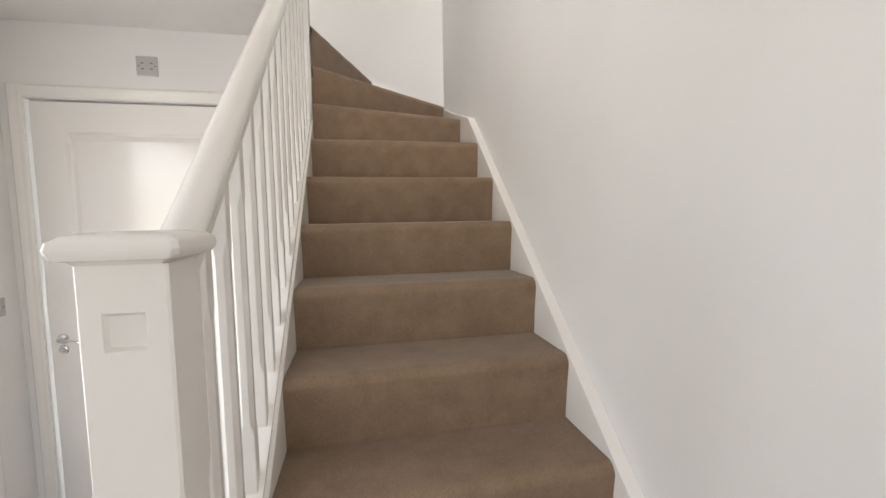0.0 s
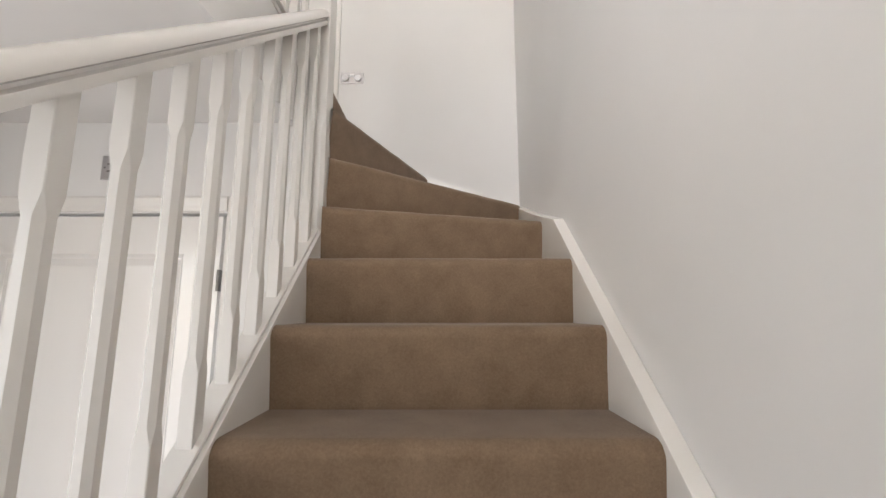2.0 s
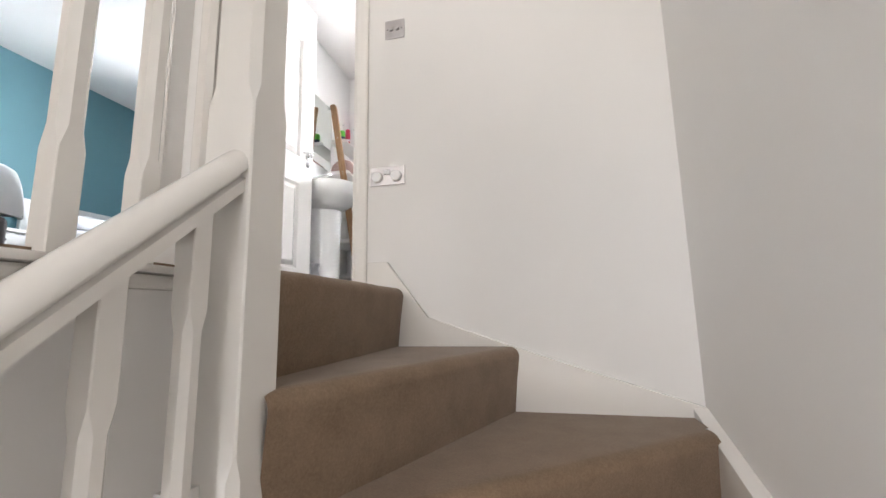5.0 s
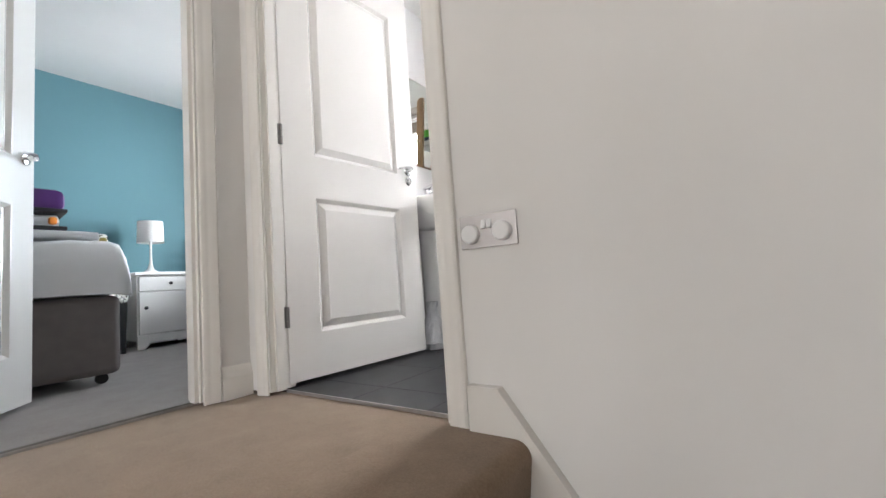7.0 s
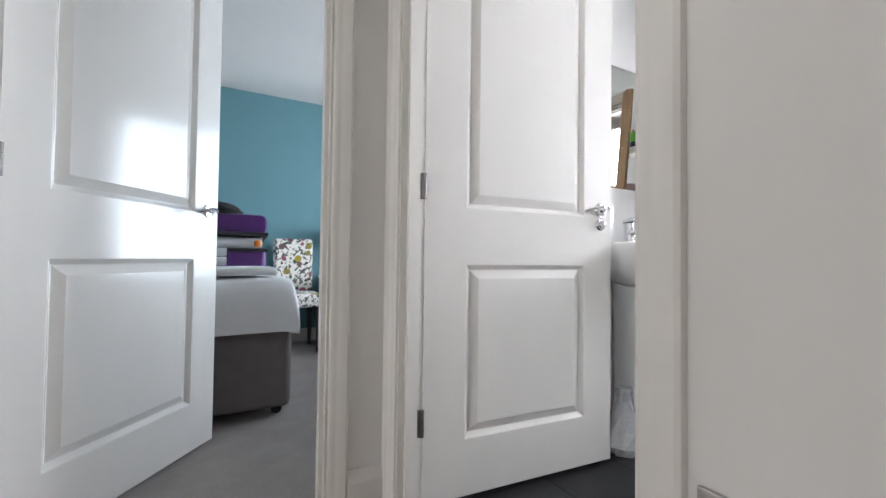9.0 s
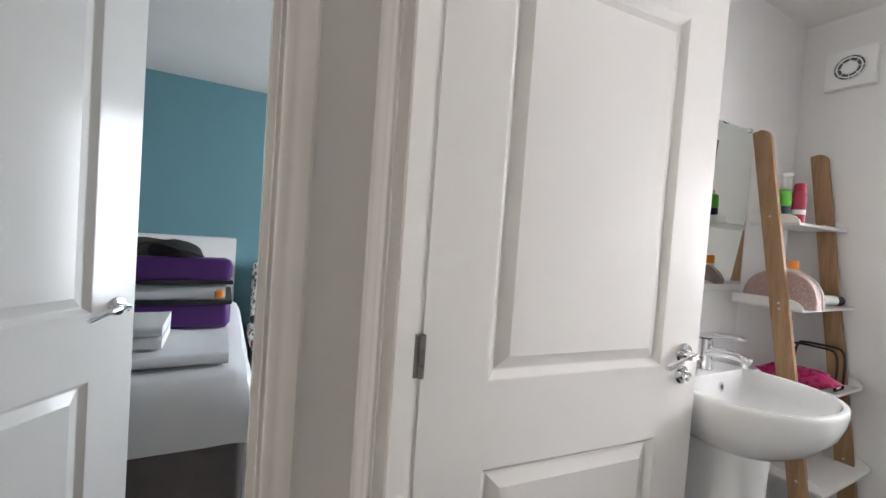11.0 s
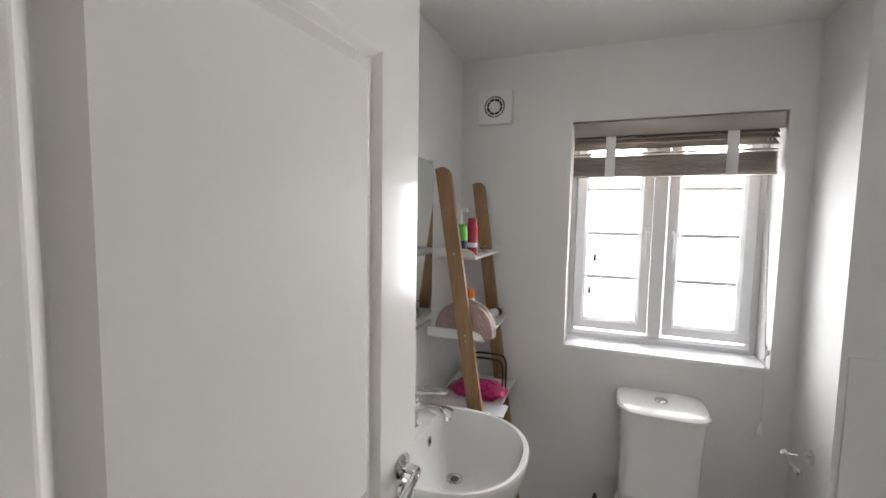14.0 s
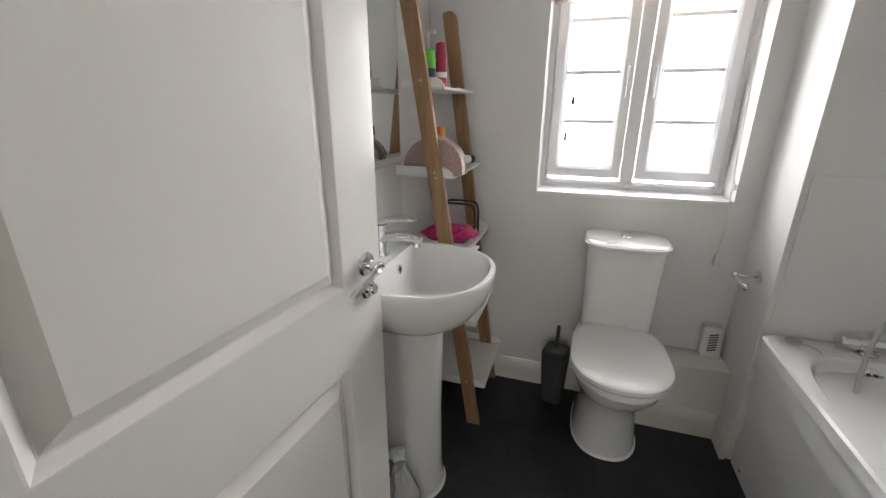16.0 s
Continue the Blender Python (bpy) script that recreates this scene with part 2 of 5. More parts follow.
def loft(rings, bm=None, closed=True, cap=True):
    bm = bm or bmesh.new()
    vs = [[bm.verts.new(p) for p in r] for r in rings]
    n = len(rings[0])
    for a, b in zip(vs, vs[1:]):
        for i in range(n if closed else n - 1):
            bm.faces.new((a[i], a[(i + 1) % n], b[(i + 1) % n], b[i]))
    if cap:
        bm.faces.new(vs[0])
        bm.faces.new(vs[-1])
    return bm


def lathe(profile, centre, axis=(0, 0, 1), seg=24, bm=None, cap=True):
    """A profile of (radius, height) turned round an axis through centre."""
    q = Vector((0, 0, 1)).rotation_difference(Vector(axis))
    c = Vector(centre)
    rings = [[c + q @ Vector((r * math.cos(2 * math.pi * i / seg), r * math.sin(2 * math.pi * i / seg), h)) for i in range(seg)] for r, h in profile]
    return loft(rings, bm, True, cap)


def tube(points, radius, seg=10, bm=None, flat=1.0):
    pts = [Vector(p) for p in points]
    rings, side = [], None
    for i, p in enumerate(pts):
        d = (pts[min(i + 1, len(pts) - 1)] - pts[max(i - 1, 0)]).normalized()
        if side is None:
            side = d.cross(Vector((0, 0, 1)))
            if side.length < 0.1:
                side = d.cross(Vector((1, 0, 0)))
        side = (side - d * side.dot(d)).normalized()
        up = d.cross(side)
        r = radius[i] if isinstance(radius, (list, tuple)) else radius
        rings.append([p + side * r * math.cos(2 * math.pi * k / seg) + up * r * flat * math.sin(2 * math.pi * k / seg) for k in range(seg)])
    return loft(rings, bm)


def smooth_path(points, n=6):
    """A soft curve through points."""
    pts = [Vector(p) for p in points]
    out = []
    for i in range(len(pts) - 1):
        p0, p1, p2, p3 = pts[max(i - 1, 0)], pts[i], pts[i + 1], pts[min(i + 2, len(pts) - 1)]
        for k in range(n):
            t = k / n
            out.append(0.5 * (2 * p1 + (p2 - p0) * t + (2 * p0 - 5 * p1 + 4 * p2 - p3) * t * t + (3 * p1 - p0 - 3 * p2 + p3) * t ** 3))
    return out + [pts[-1]]


def oval(cx, cy, rx, ry, z, n=32, power=2.0, cut=None):
    """A ring in a level plane; power above 2 squares it."""
    out = []
    for i in range(n):
        a = 2 * math.pi * i / n
        c, s = math.cos(a), math.sin(a)
        x = cx + rx * math.copysign(abs(c) ** (2 / power), c)
        y = cy + ry * math.copysign(abs(s) ** (2 / power), s)
        out.append(Vector((x, y, z)))
    return out


# ---- plan ----
R, G = 0.2167, 0.255
FLOOR0, FLOOR1, CEIL0, CEIL1 = -0.2167, 2.6, 2.262, 4.70
XR, YE = 0.0, 3.825
XB = -2.085
YSOUTH, XHALL = -1.9, -2.32

# ---- walls, floors, ceilings ----
structure("wall_east", box(XR, XR + 0.12, YSOUTH, YE, FLOOR0, CEIL1), PAINT, "plain white painted plaster wall beside the stairs", "wall")
structure("wall_end", box(-1.21, XR, YE, YE + 0.1, FLOOR0, CEIL1), PAINT, "plain white painted wall at the head of the stairs", "wall")
structure("wall_over_bathroom_door", box(-1.965, -1.21, YE, YE + 0.1, FLOOR1 + 1.985, CEIL1), PAINT, "white painted wall over the bathroom doorway", "wall")
structure("wall_bathroom_nib", box(-2.12, -1.965, YE, YE + 0.1, FLOOR1, CEIL1), PAINT, "narrow white wall beside the bathroom doorway", "wall")
structure("wall_bedroom_stub", box(XB - 0.09, XB, 3.655, YE, FLOOR1, CEIL1), PAINT, "short white wall between two doorways", "wall")
structure("wall_over_bedroom_door", box(XB - 0.09, XB, 2.915, 3.655, FLOOR1 + 1.985, CEIL1), PAINT, "white painted wall over the bedroom doorway", "wall")
structure("floor_hall", box(XHALL, XR, YSOUTH, 2.83, FLOOR0 - 0.1, FLOOR0), CARPET, "beige carpet on the hall floor", "floor")
structure("wall_hall_back_left", box(XHALL, -2.225, 2.83, 2.93, FLOOR0, CEIL0), PAINT, "white wall beside the hall door", "wall")
structure("wall_hall_back_right", box(-1.265, -0.99, 2.83, 2.93, FLOOR0, CEIL0), PAINT, "white wall between hall door and stairs", "wall")
structure("wall_hall_back_top", box(-2.225, -1.265, 2.83, 2.93, 1.91, CEIL0), PAINT, "white wall over the hall door", "wall")
structure("wall_hall_west_far", box(XHALL - 0.1, XHALL, 2.575, 2.83, FLOOR0, CEIL0), PAINT, "white wall between the two hall doors", "wall")
structure("wall_hall_west_top", box(XHALL - 0.1, XHALL, 1.85, 2.575, 1.91, CEIL0), PAINT, "white wall over the side door of the hall", "wall")
structure("wall_under_stairs", prism([(1.0, FLOOR0), (2.9, FLOOR0), (2.9, 1.70), (1.04, 0.12)], "x", -0.985, -0.945), PAINT, "white painted panel that closes the underside of the stairs", "wall")
structure("ceiling_hall", box(XHALL - 0.1, -1.0505, YSOUTH, 2.93, CEIL0 + 0.001, CEIL0 + 0.03), CEIL, "white plaster ceiling over the hall", "ceiling")
structure("ceiling_hall_near", box(-1.0495, XR, YSOUTH, 0.7, CEIL0, CEIL0 + 0.03), CEIL, "white plaster ceiling by the front door", "ceiling")
structure("landing_fascia", box(-1.05, -1.03, 0.701, 2.95, CEIL0 - 0.012, 2.545), PAINT, "white painted edge of the landing over the stairwell", "landing edge")
structure("landing_edge_board", box(-1.085, -1.026, 0.7, 2.95, 2.545, 2.568, 0.006), GLOSS, "white gloss nosing board along the landing edge", "landing edge")
structure("floor_landing", box(-2.13, -1.05, YSOUTH, YE + 0.06, 2.30, FLOOR1 - 0.012), CARPET, "beige carpet on the landing", "floor")
structure("floor_landing_front", box(-1.05, XR, YSOUTH, 0.7, CEIL0 + 0.031, FLOOR1 - 0.012), CARPET, "beige carpet at the front of the landing", "floor")
structure("ceiling_landing", box(-2.22, XR + 0.12, YSOUTH, YE + 0.1, CEIL1, CEIL1 + 0.1), CEIL, "white plaster ceiling over landing and stairs", "ceiling")


def holed(name, axis, at, thick, u0, u1, z0, z1, holes, material, label):
    """A wall with rectangular holes, in four strips round each hole, joined."""
    bm = bmesh.new()
    def strip(a, b, c, d):
        if b - a < 1e-4 or d - c < 1e-4:
            return
        if axis == "y":
            box(a, b, at, at + thick, c, d, 0, bm)
        else:
            box(at, at + thick, a, b, c, d, 0, bm)
    a = u0
    for h0, h1, g0, g1 in holes:
        strip(a, h0, z0, z1)
        strip(h0, h1, z0, g0)
        strip(h0, h1, g1, z1)
        a = h1
    strip(a, u1, z0, z1)
    return structure(name, bm, material, label, "wall")


# the hole in this wall is added for the side fill lamp
holed("wall_bedroom_south", "x", XB - 0.09, 0.09, -1.9, 2.915, FLOOR1, CEIL1, [(-0.9, -0.1, 3.2, 4.3)], PAINT, "white painted wall between landing and bedroom")
# the opening is added for the south fill lamp, no window is known here
holed("wall_landing_south", "y", YSOUTH - 0.1, 0.1, -2.13, XR, FLOOR1, CEIL1, [(-1.85, -0.15, 3.17, 4.33)], PAINT, "unseen white wall with an added light opening at the far end of the landing")
# the opening is made up to hold the hall's west fill lamp
holed("wall_hall_west_near", "x", XHALL - 0.1, 0.1, YSOUTH, 1.85, FLOOR0, CEIL0, [(0.55, 1.7, 0.4, 2.0)], PAINT, "white wall along the hall with an added light opening")
# unseen wall, opened only to let the hall's south fill in
holed("wall_hall_south", "y", YSOUTH - 0.1, 0.1, XHALL, XR, FLOOR0, CEIL0, [(-1.7, -0.1, 0.4, 2.1)], PAINT, "unseen white wall with an added light opening at the front of the hall")
# bathroom shell
BX0, BX1, BY1 = -2.12, -0.12, 5.592
structure("wall_bathroom_west", box(BX0 - 0.1, BX0, YE + 0.1, BY1 + 0.3, FLOOR1, CEIL1), BATH_PAINT, "white painted bathroom wall behind the basin", "wall")
holed("wall_bathroom_window", "y", BY1, 0.3, BX0 - 0.1, 0.0, FLOOR1, CEIL1, [(-1.66, -0.96, 3.488, 4.398)], BATH_PAINT, "white painted bathroom wall with a deep window recess")
structure("wall_bathroom_east", box(BX1, 0.0, YE + 0.1, BY1, FLOOR1, CEIL1), BATH_PAINT, "white wall along the bath", "wall")
structure("wall_bathroom_boxing", box(-0.885, BX1, 5.335, BY1, FLOOR1, CEIL1), BATH_PAINT, "white boxed-in wall at the tap end of the bath", "wall")
structure("tile_panel", box(-0.868, BX1, 5.327, 5.335, 3.13, 3.64, 0.002), BATH_PAINT, "white splashback panel over the bath taps", "wall")
structure("ceiling_bathroom", box(BX0, 0.0, YE + 0.1, BY1, CEIL1 - 0.02, CEIL1 + 0.1), CEIL, "white plaster bathroom ceiling", "ceiling")
structure("floor_bathroom", box(BX0, BX1, YE + 0.06, BY1, FLOOR1 - 0.2, FLOOR1 - 0.0088), GROUT, "dark joints under the bathroom floor tiles", "floor")
# bedroom shell
QX0, QY0, QY1 = -4.62, 0.9, 5.6
structure("floor_bedroom", box(QX0, -2.13, QY0, QY1, FLOOR1 - 0.2, FLOOR1 - 0.005), GREYCARPET, "grey carpet on the bedroom floor", "floor")
structure("wall_bedroom_teal", box(QX0 - 0.1, QX0, QY0, QY1, FLOOR1, CEIL1), TEAL, "teal painted wall behind the bed", "wall")
holed("wall_bedroom_north", "y", QY1, 0.1, QX0, BX0 - 0.1, FLOOR1, CEIL1, [(-3.68, -2.72, 3.15, 4.45)], PAINT, "white bedroom wall with the window")
structure("wall_bedroom_far", box(QX0, XB - 0.09, QY0 - 0.1, QY0, FLOOR1, CEIL1), PAINT, "white bedroom wall", "wall")
structure("ceiling_bedroom", box(QX0, BX0 - 0.1, QY0, QY1, CEIL1, CEIL1 + 0.1), CEIL, "white plaster bedroom ceiling", "ceiling")
structure("backdrop", box(-3.2, 0.6, 8.2, 8.25, 1.5, 6.5), DAY, "bright overcast daylight outside the bathroom window", "sky")


# ---- stairs ----
def riser_line(k):
    """The foot of riser k, from the newel side to the wall side."""
    y = 3.0 + (k - 7) * G
    if k <= 6:
        return (-0.932, y), (-0.043, y)
    return {7: ((-0.932, 2.875), (-0.043, 3.135)), 8: ((-0.936, 2.928), (-0.043, 3.66)), 9: ((-0.94, 2.93), (-0.59, 3.805)), 10: ((-1.012, 2.93), (-1.012, 3.805))}[k]


stairs = thing("staircase", (-0.5, 2.0, FLOOR0), "winding staircase covered in beige carpet between white strings", "staircase")


def carpet_step(k):
    """One carpeted step: riser k and the tread above it, with a rounded nosing."""
    (ax, ay), (bx, by) = riser_line(k)
    z0, z1 = (k + 1) * R, (k + 2) * R
    a, b = Vector((ax, ay, 0)), Vector((bx, by, 0))
    d = (b - a).normalized()
    out = Vector((d.y, -d.x, 0))
    bm = bmesh.new()
    back = 0.5 if k >= 7 else 0.36
    prof = [(0.0, z0 - 0.03), (0.003, z0 + 0.02), (0.010, z0 + 0.1), (0.018, z1 - 0.055)]
    cr, co = 0.034, 0.017
    for i in range(7):
        t = math.pi / 2 * i / 6
        prof.append((co - cr + cr * math.cos(t) + 0.004, z1 - cr + cr * math.sin(t)))
    prof += [(-0.03, z1)]
    n = 28
    rings = []
    for o, z in prof:
        ring = []
        for i in range(n + 1):
            p = a.lerp(b, i / n) + out * o
            w = 0.0025 * noise.noise(Vector((p.x * 9, p.y * 9, z * 9 + k)))
            ring.append(Vector((p.x, p.y, z)) + out * w + Vector((0, 0, w * 0.6)))
        rings.append(ring)
    loft(rings, bm, closed=False, cap=False)
    return bm, rings[-1]


def tread_top(k):
    z1 = (k + 2) * R
    (ax, ay), (bx, by) = riser_line(k)
    if k <= 5:
        (cx, cy), (dx, dy) = riser_line(k + 1)
        return [(ax, ay + 0.028), (bx, by + 0.028), (dx, dy + 0.02), (cx, cy + 0.02)], z1
    def inset(p):
        d = (Vector((bx, by)) - Vector((ax, ay))).normalized()
        return (p[0] - d.y * 0.024, p[1] + d.x * 0.024)
    a, b = inset((ax, ay)), (bx, by + 0.028)
    polys = {6: [a, b, (-0.043, 3.16), (-0.932, 2.90)],
             7: [a, b, (-0.043, 3.70), (-0.932, 2.96)],
             8: [a, b, (-0.043, 3.805), (-0.62, 3.805), (-0.965, 2.93)],
             9: [inset((ax, ay)), inset((bx, by)), (-1.03, 3.805), (-1.03, 2.93)],
             10: [(-1.036, 2.93), (-1.036, 3.81), (-1.3, 3.81), (-1.3, 2.93)]}
    return polys[k], z1


for k in range(-1, 11):
    bm, _ = carpet_step(k)
    poly, z1 = tread_top(k)
    top = bmesh.new()
    f = top.faces.new([top.verts.new((x, y, z1 - 0.0004)) for x, y in poly])
    me = bpy.data.meshes.new("tmp")
    top.to_mesh(me)
    top.free()
    bm.from_mesh(me)
    part("carpeted_step", bm, CARPET, stairs)


def string_line(y, off):
    return 1.0835 + 0.8498 * (y - 2.235) + off


wall_string = [(0.9, FLOOR0), (0.9, string_line(0.9, 0.235)), (2.935, string_line(2.935, 0.235)), (3.3, 2.02), (3.805, 2.197), (3.805, 1.6), (2.9, FLOOR0)]
part("wall_string", prism(wall_string, "x", -0.043, -0.001, bevel=0.003), GLOSS, stairs, "white gloss string against the wall")
end_string = [(-0.001, 2.197), (-0.31, 2.292), (-0.60, 2.386), (-0.90, 2.484), (-1.058, 2.702), (-1.14, 2.702), (-1.14, 2.4), (-0.9, 2.0), (-0.001, 1.8)]
part("end_string", prism(end_string, "y", 3.80, 3.8245, bevel=0.003), GLOSS, stairs, "white gloss string along the end wall")
left_string = [(1.08, FLOOR0 + 0.1), (1.08, string_line(1.08, 0.225)), (2.92, string_line(2.92, 0.225)), (2.92, 1.45)]
part("balustrade_string", prism(left_string, "x", -0.992, -0.929, bevel=0.003), GLOSS, stairs, "white gloss string under the balusters")

balustrade = thing("balustrade", (-0.967, 1.1, FLOOR0), "white painted stair balustrade with chamfered square balusters", "balustrade")


def rail_z(y):
    return 2.026 + 0.865 * (y - 2.0)


def newel_post(parent, x0, x1, y0, y1, z0, z1, cap, chamfers=(), sunk=None):
    bm = bmesh.new()
    def ring(z, k):
        return [Vector(p + (z,)) for p in ((x0 + k, y0), (x1 - k, y0), (x1, y0 + k), (x1, y1 - k), (x1 - k, y1), (x0 + k, y1), (x0, y1 - k), (x0, y0 + k))]
    zs = [(z0, 0.003)]
    for a, b in chamfers:
        zs += [(a, 0.003), (a + 0.035, 0.014), (b - 0.035, 0.014), (b, 0.003)]
    if sunk:
        zs += [(sunk[1] - 0.045, 0.003), (sunk[1] + 0.045, 0.003)]
    zs += [(z1, 0.003)]
    loft([ring(z, k) for z, k in zs], bm)
    if sunk:
        # a square sunk into the front face, with sloping sides
        sx, sz, h = sunk
        face = min((f for f in bm.faces if abs(f.calc_center_median().z - sz) < 0.002), key=lambda f: f.calc_center_median().y)
        bmesh.ops.inset_individual(bm, faces=[face], thickness=0.01)
        for v in face.verts:
            v.co.x = sx + math.copysign(h, v.co.x - sx)
            v.co.z = sz + math.copysign(h, v.co.z - sz)
        bmesh.ops.inset_individual(bm, faces=[face], thickness=0.005)
        for v in face.verts:
            v.co.y += 0.006
    post = part("newel_post", bm, GLOSS, parent)
    if cap:
        e = 0.016
        def cap_ring(o, z):
            r = 0.006
            a0, a1, b0, b1 = x0 - o, x1 + o, y0 - o, y1 + o
            return [Vector(p + (z,)) for p in ((a0 + r, b0), (a1 - r, b0), (a1, b0 + r), (a1, b1 - r), (a1 - r, b1), (a0 + r, b1), (a0, b1 - r), (a0, b0 + r))]
        cb = loft([cap_ring(o, z1 + z) for o, z in ((0.001, 0), (0.005, 0.004), (0.013, 0.006), (e, 0.010), (e + 0.002, 0.017), (e, 0.025), (0.009, 0.031), (-0.004, 0.034))])
        part("newel_cap", cb, GLOSS, post)
    return post


newel_post(balustrade, -0.995, -0.905, 0.998, 1.088, FLOOR0, 1.281, True, [(0.45, 1.02)], (-0.950, 1.208, 0.021))
newel_post(balustrade, -1.024, -0.932, 2.868, 2.96, 1.3, 3.62, True, [(1.5, 2.30), (2.86, 3.35)])


def rail_profile(w, h):
    """Half-moon handrail with a groove along its sides, about its top."""
    pts = []
    for i in range(9):
        a = math.pi * i / 8
        pts.append((w / 2 * math.cos(a), -h * 0.42 + h * 0.42 * math.sin(a)))
    pts += [(-w / 2, -h * 0.5), (-w / 2 + 0.014, -h * 0.58), (-w / 2 + 0.013, -h * 0.66), (-w / 2 + 0.004, -h * 0.72), (-w / 2 + 0.004, -h), (w / 2 - 0.004, -h), (w / 2 - 0.004, -h * 0.72), (w / 2 - 0.013, -h * 0.66), (w / 2 - 0.014, -h * 0.58), (w / 2, -h * 0.5)]
    return pts


def handrail(x, y0, z0, y1, z1, w, h):
    prof = rail_profile(w, h)
    return loft([[Vector((x + p, y, z + q)) for p, q in prof] for y, z in ((y0, z0), (y1, z1))])


part("handrail", handrail(-0.967, 1.088, rail_z(1.088), 2.868, rail_z(2.868), 0.06, 0.073), GLOSS, balustrade)
part("base_rail", prism([(1.088, string_line(1.088, 0.226)), (2.868, string_line(2.868, 0.226)), (2.868, string_line(2.868, 0.24)), (1.088, string_line(1.088, 0.24))], "x", -0.995, -0.94, bevel=0.003), GLOSS, balustrade)


def baluster(x, y, zb, zt, sb, st, w=0.032):
    """A square baluster with stopped chamfers; sb and st are the slopes it is cut to at foot and head."""
    h = w / 2
    bm = bmesh.new()
    def ring(z, k, s=0.0):
        return [Vector((x + px, y + py, z + s * py)) for px, py in ((-h + k, -h), (h - k, -h), (h, -h + k), (h, h - k), (h - k, h), (-h + k, h), (-h, h - k), (-h, -h + k))]
    rs = [ring(zb, 0.0015, sb), ring(zb + 0.13, 0.0015), ring(zb + 0.16, 0.009), ring(zt - 0.17, 0.009), ring(zt - 0.14, 0.0015), ring(zt, 0.0015, st)]
    return loft(rs, bm)


S = 0.8498
y = 1.147
while y < 2.84:
    part("baluster", baluster(-0.969, y, string_line(y, 0.238), rail_z(y) - 0.069, S, S), GLOSS, balustrade)
    y += 0.1185

landing_rail = thing("landing_balustrade", (-1.05, 1.8, 2.568), "white painted balustrade along the landing edge", "balustrade")
y = 0.79
while y < 2.9:
    part("baluster", baluster(-1.047, y, 2.579, 3.47, 0, 0), GLOSS, landing_rail)
    y += 0.105
part("base_rail", box(-1.08, -1.014, 0.7, 2.87, 2.568, 2.580, 0.003), GLOSS, landing_rail)
part("handrail", handrail(-1.047, 0.7, 3.555, 2.867, 3.555, 0.06, 0.085), GLOSS, landing_rail)


# ---- doors ----
def leaf_mesh(w, h, t, panels):
    """A moulded two-panel leaf: x along it from the hinge, y its thickness, z up."""
    bm = bmesh.new()
    xs = [0, panels[0][0], panels[0][1], w]
    zs = [0] + [v for p in panels for v in (p[2], p[3])] + [h]
    for side, yy, s in ((0, 0.0, 1), (1, t, -1)):
        for i in range(3):
            for j in range(len(zs) - 1):
                x0, x1, z0, z1 = xs[i], xs[i + 1], zs[j], zs[j + 1]
                if i == 1 and j % 2 == 1:
                    rings = []
                    for o, d in ((0, 0), (0.003, 0.0005), (0.016, 0.0135), (0.019, 0.014), (0.046, 0.0008)):
                        rings.append([Vector(p) for p in ((x0 + o, yy + s * d, z0 + o), (x1 - o, yy + s * d, z0 + o), (x1 - o, yy + s * d, z1 - o), (x0 + o, yy + s * d, z1 - o))])
                    loft(rings, bm, cap=False)
                    bm.faces.new([bm.verts.new(p) for p in rings[-1]])
                else:
                    bm.faces.new([bm.verts.new(p) for p in ((x0, yy, z0), (x1, yy, z0), (x1, yy, z1), (x0, yy, z1))])
    for q in (((0, 0, 0), (0, t, 0), (0, t, h), (0, 0, h)), ((w, 0, 0), (w, t, 0), (w, t, h), (w, 0, h)), ((0, 0, 0), (w, 0, 0), (w, t, 0), (0, t, 0)), ((0, 0, h), (w, 0, h), (w, t, h), (0, t, h))):
        bm.faces.new([bm.verts.new(p) for p in q])
    bmesh.ops.remove_doubles(bm, verts=bm.verts, dist=1e-5)
    return bm


def lever(x, z, y, s, toward):
    """A curved lever on a round rose; s is the side it stands out on, toward the way the lever points along the leaf."""
    bm = lathe([(0.0, 0), (0.025, 0), (0.026, 0.004), (0.023, 0.009), (0.010, 0.011), (0.009, 0.038), (0.0, 0.04)], (x, y, z), (0, s, 0), 20)
    pts = smooth_path([(x, y + s * 0.036, z), (x + toward * 0.03, y + s * 0.047, z + 0.004), (x + toward * 0.075, y + s * 0.05, z - 0.004), (x + toward * 0.115, y + s * 0.048, z - 0.016)])
    tube(pts, [0.0095 - 0.003 * i / len(pts) for i in range(len(pts))], 10, bm, 0.8)
    return bm


def turn_key(x, z, y, s):
    bm = lathe([(0.0, 0), (0.022, 0), (0.023, 0.004), (0.019, 0.009), (0.0, 0.01)], (x, y, z), (0, s, 0), 20)
    lathe([(0.0, 0.009), (0.012, 0.009), (0.0115, 0.02), (0.009, 0.023), (0.0, 0.024)], (x, y, z), (0, s, 0), 16, bm)
    return bm


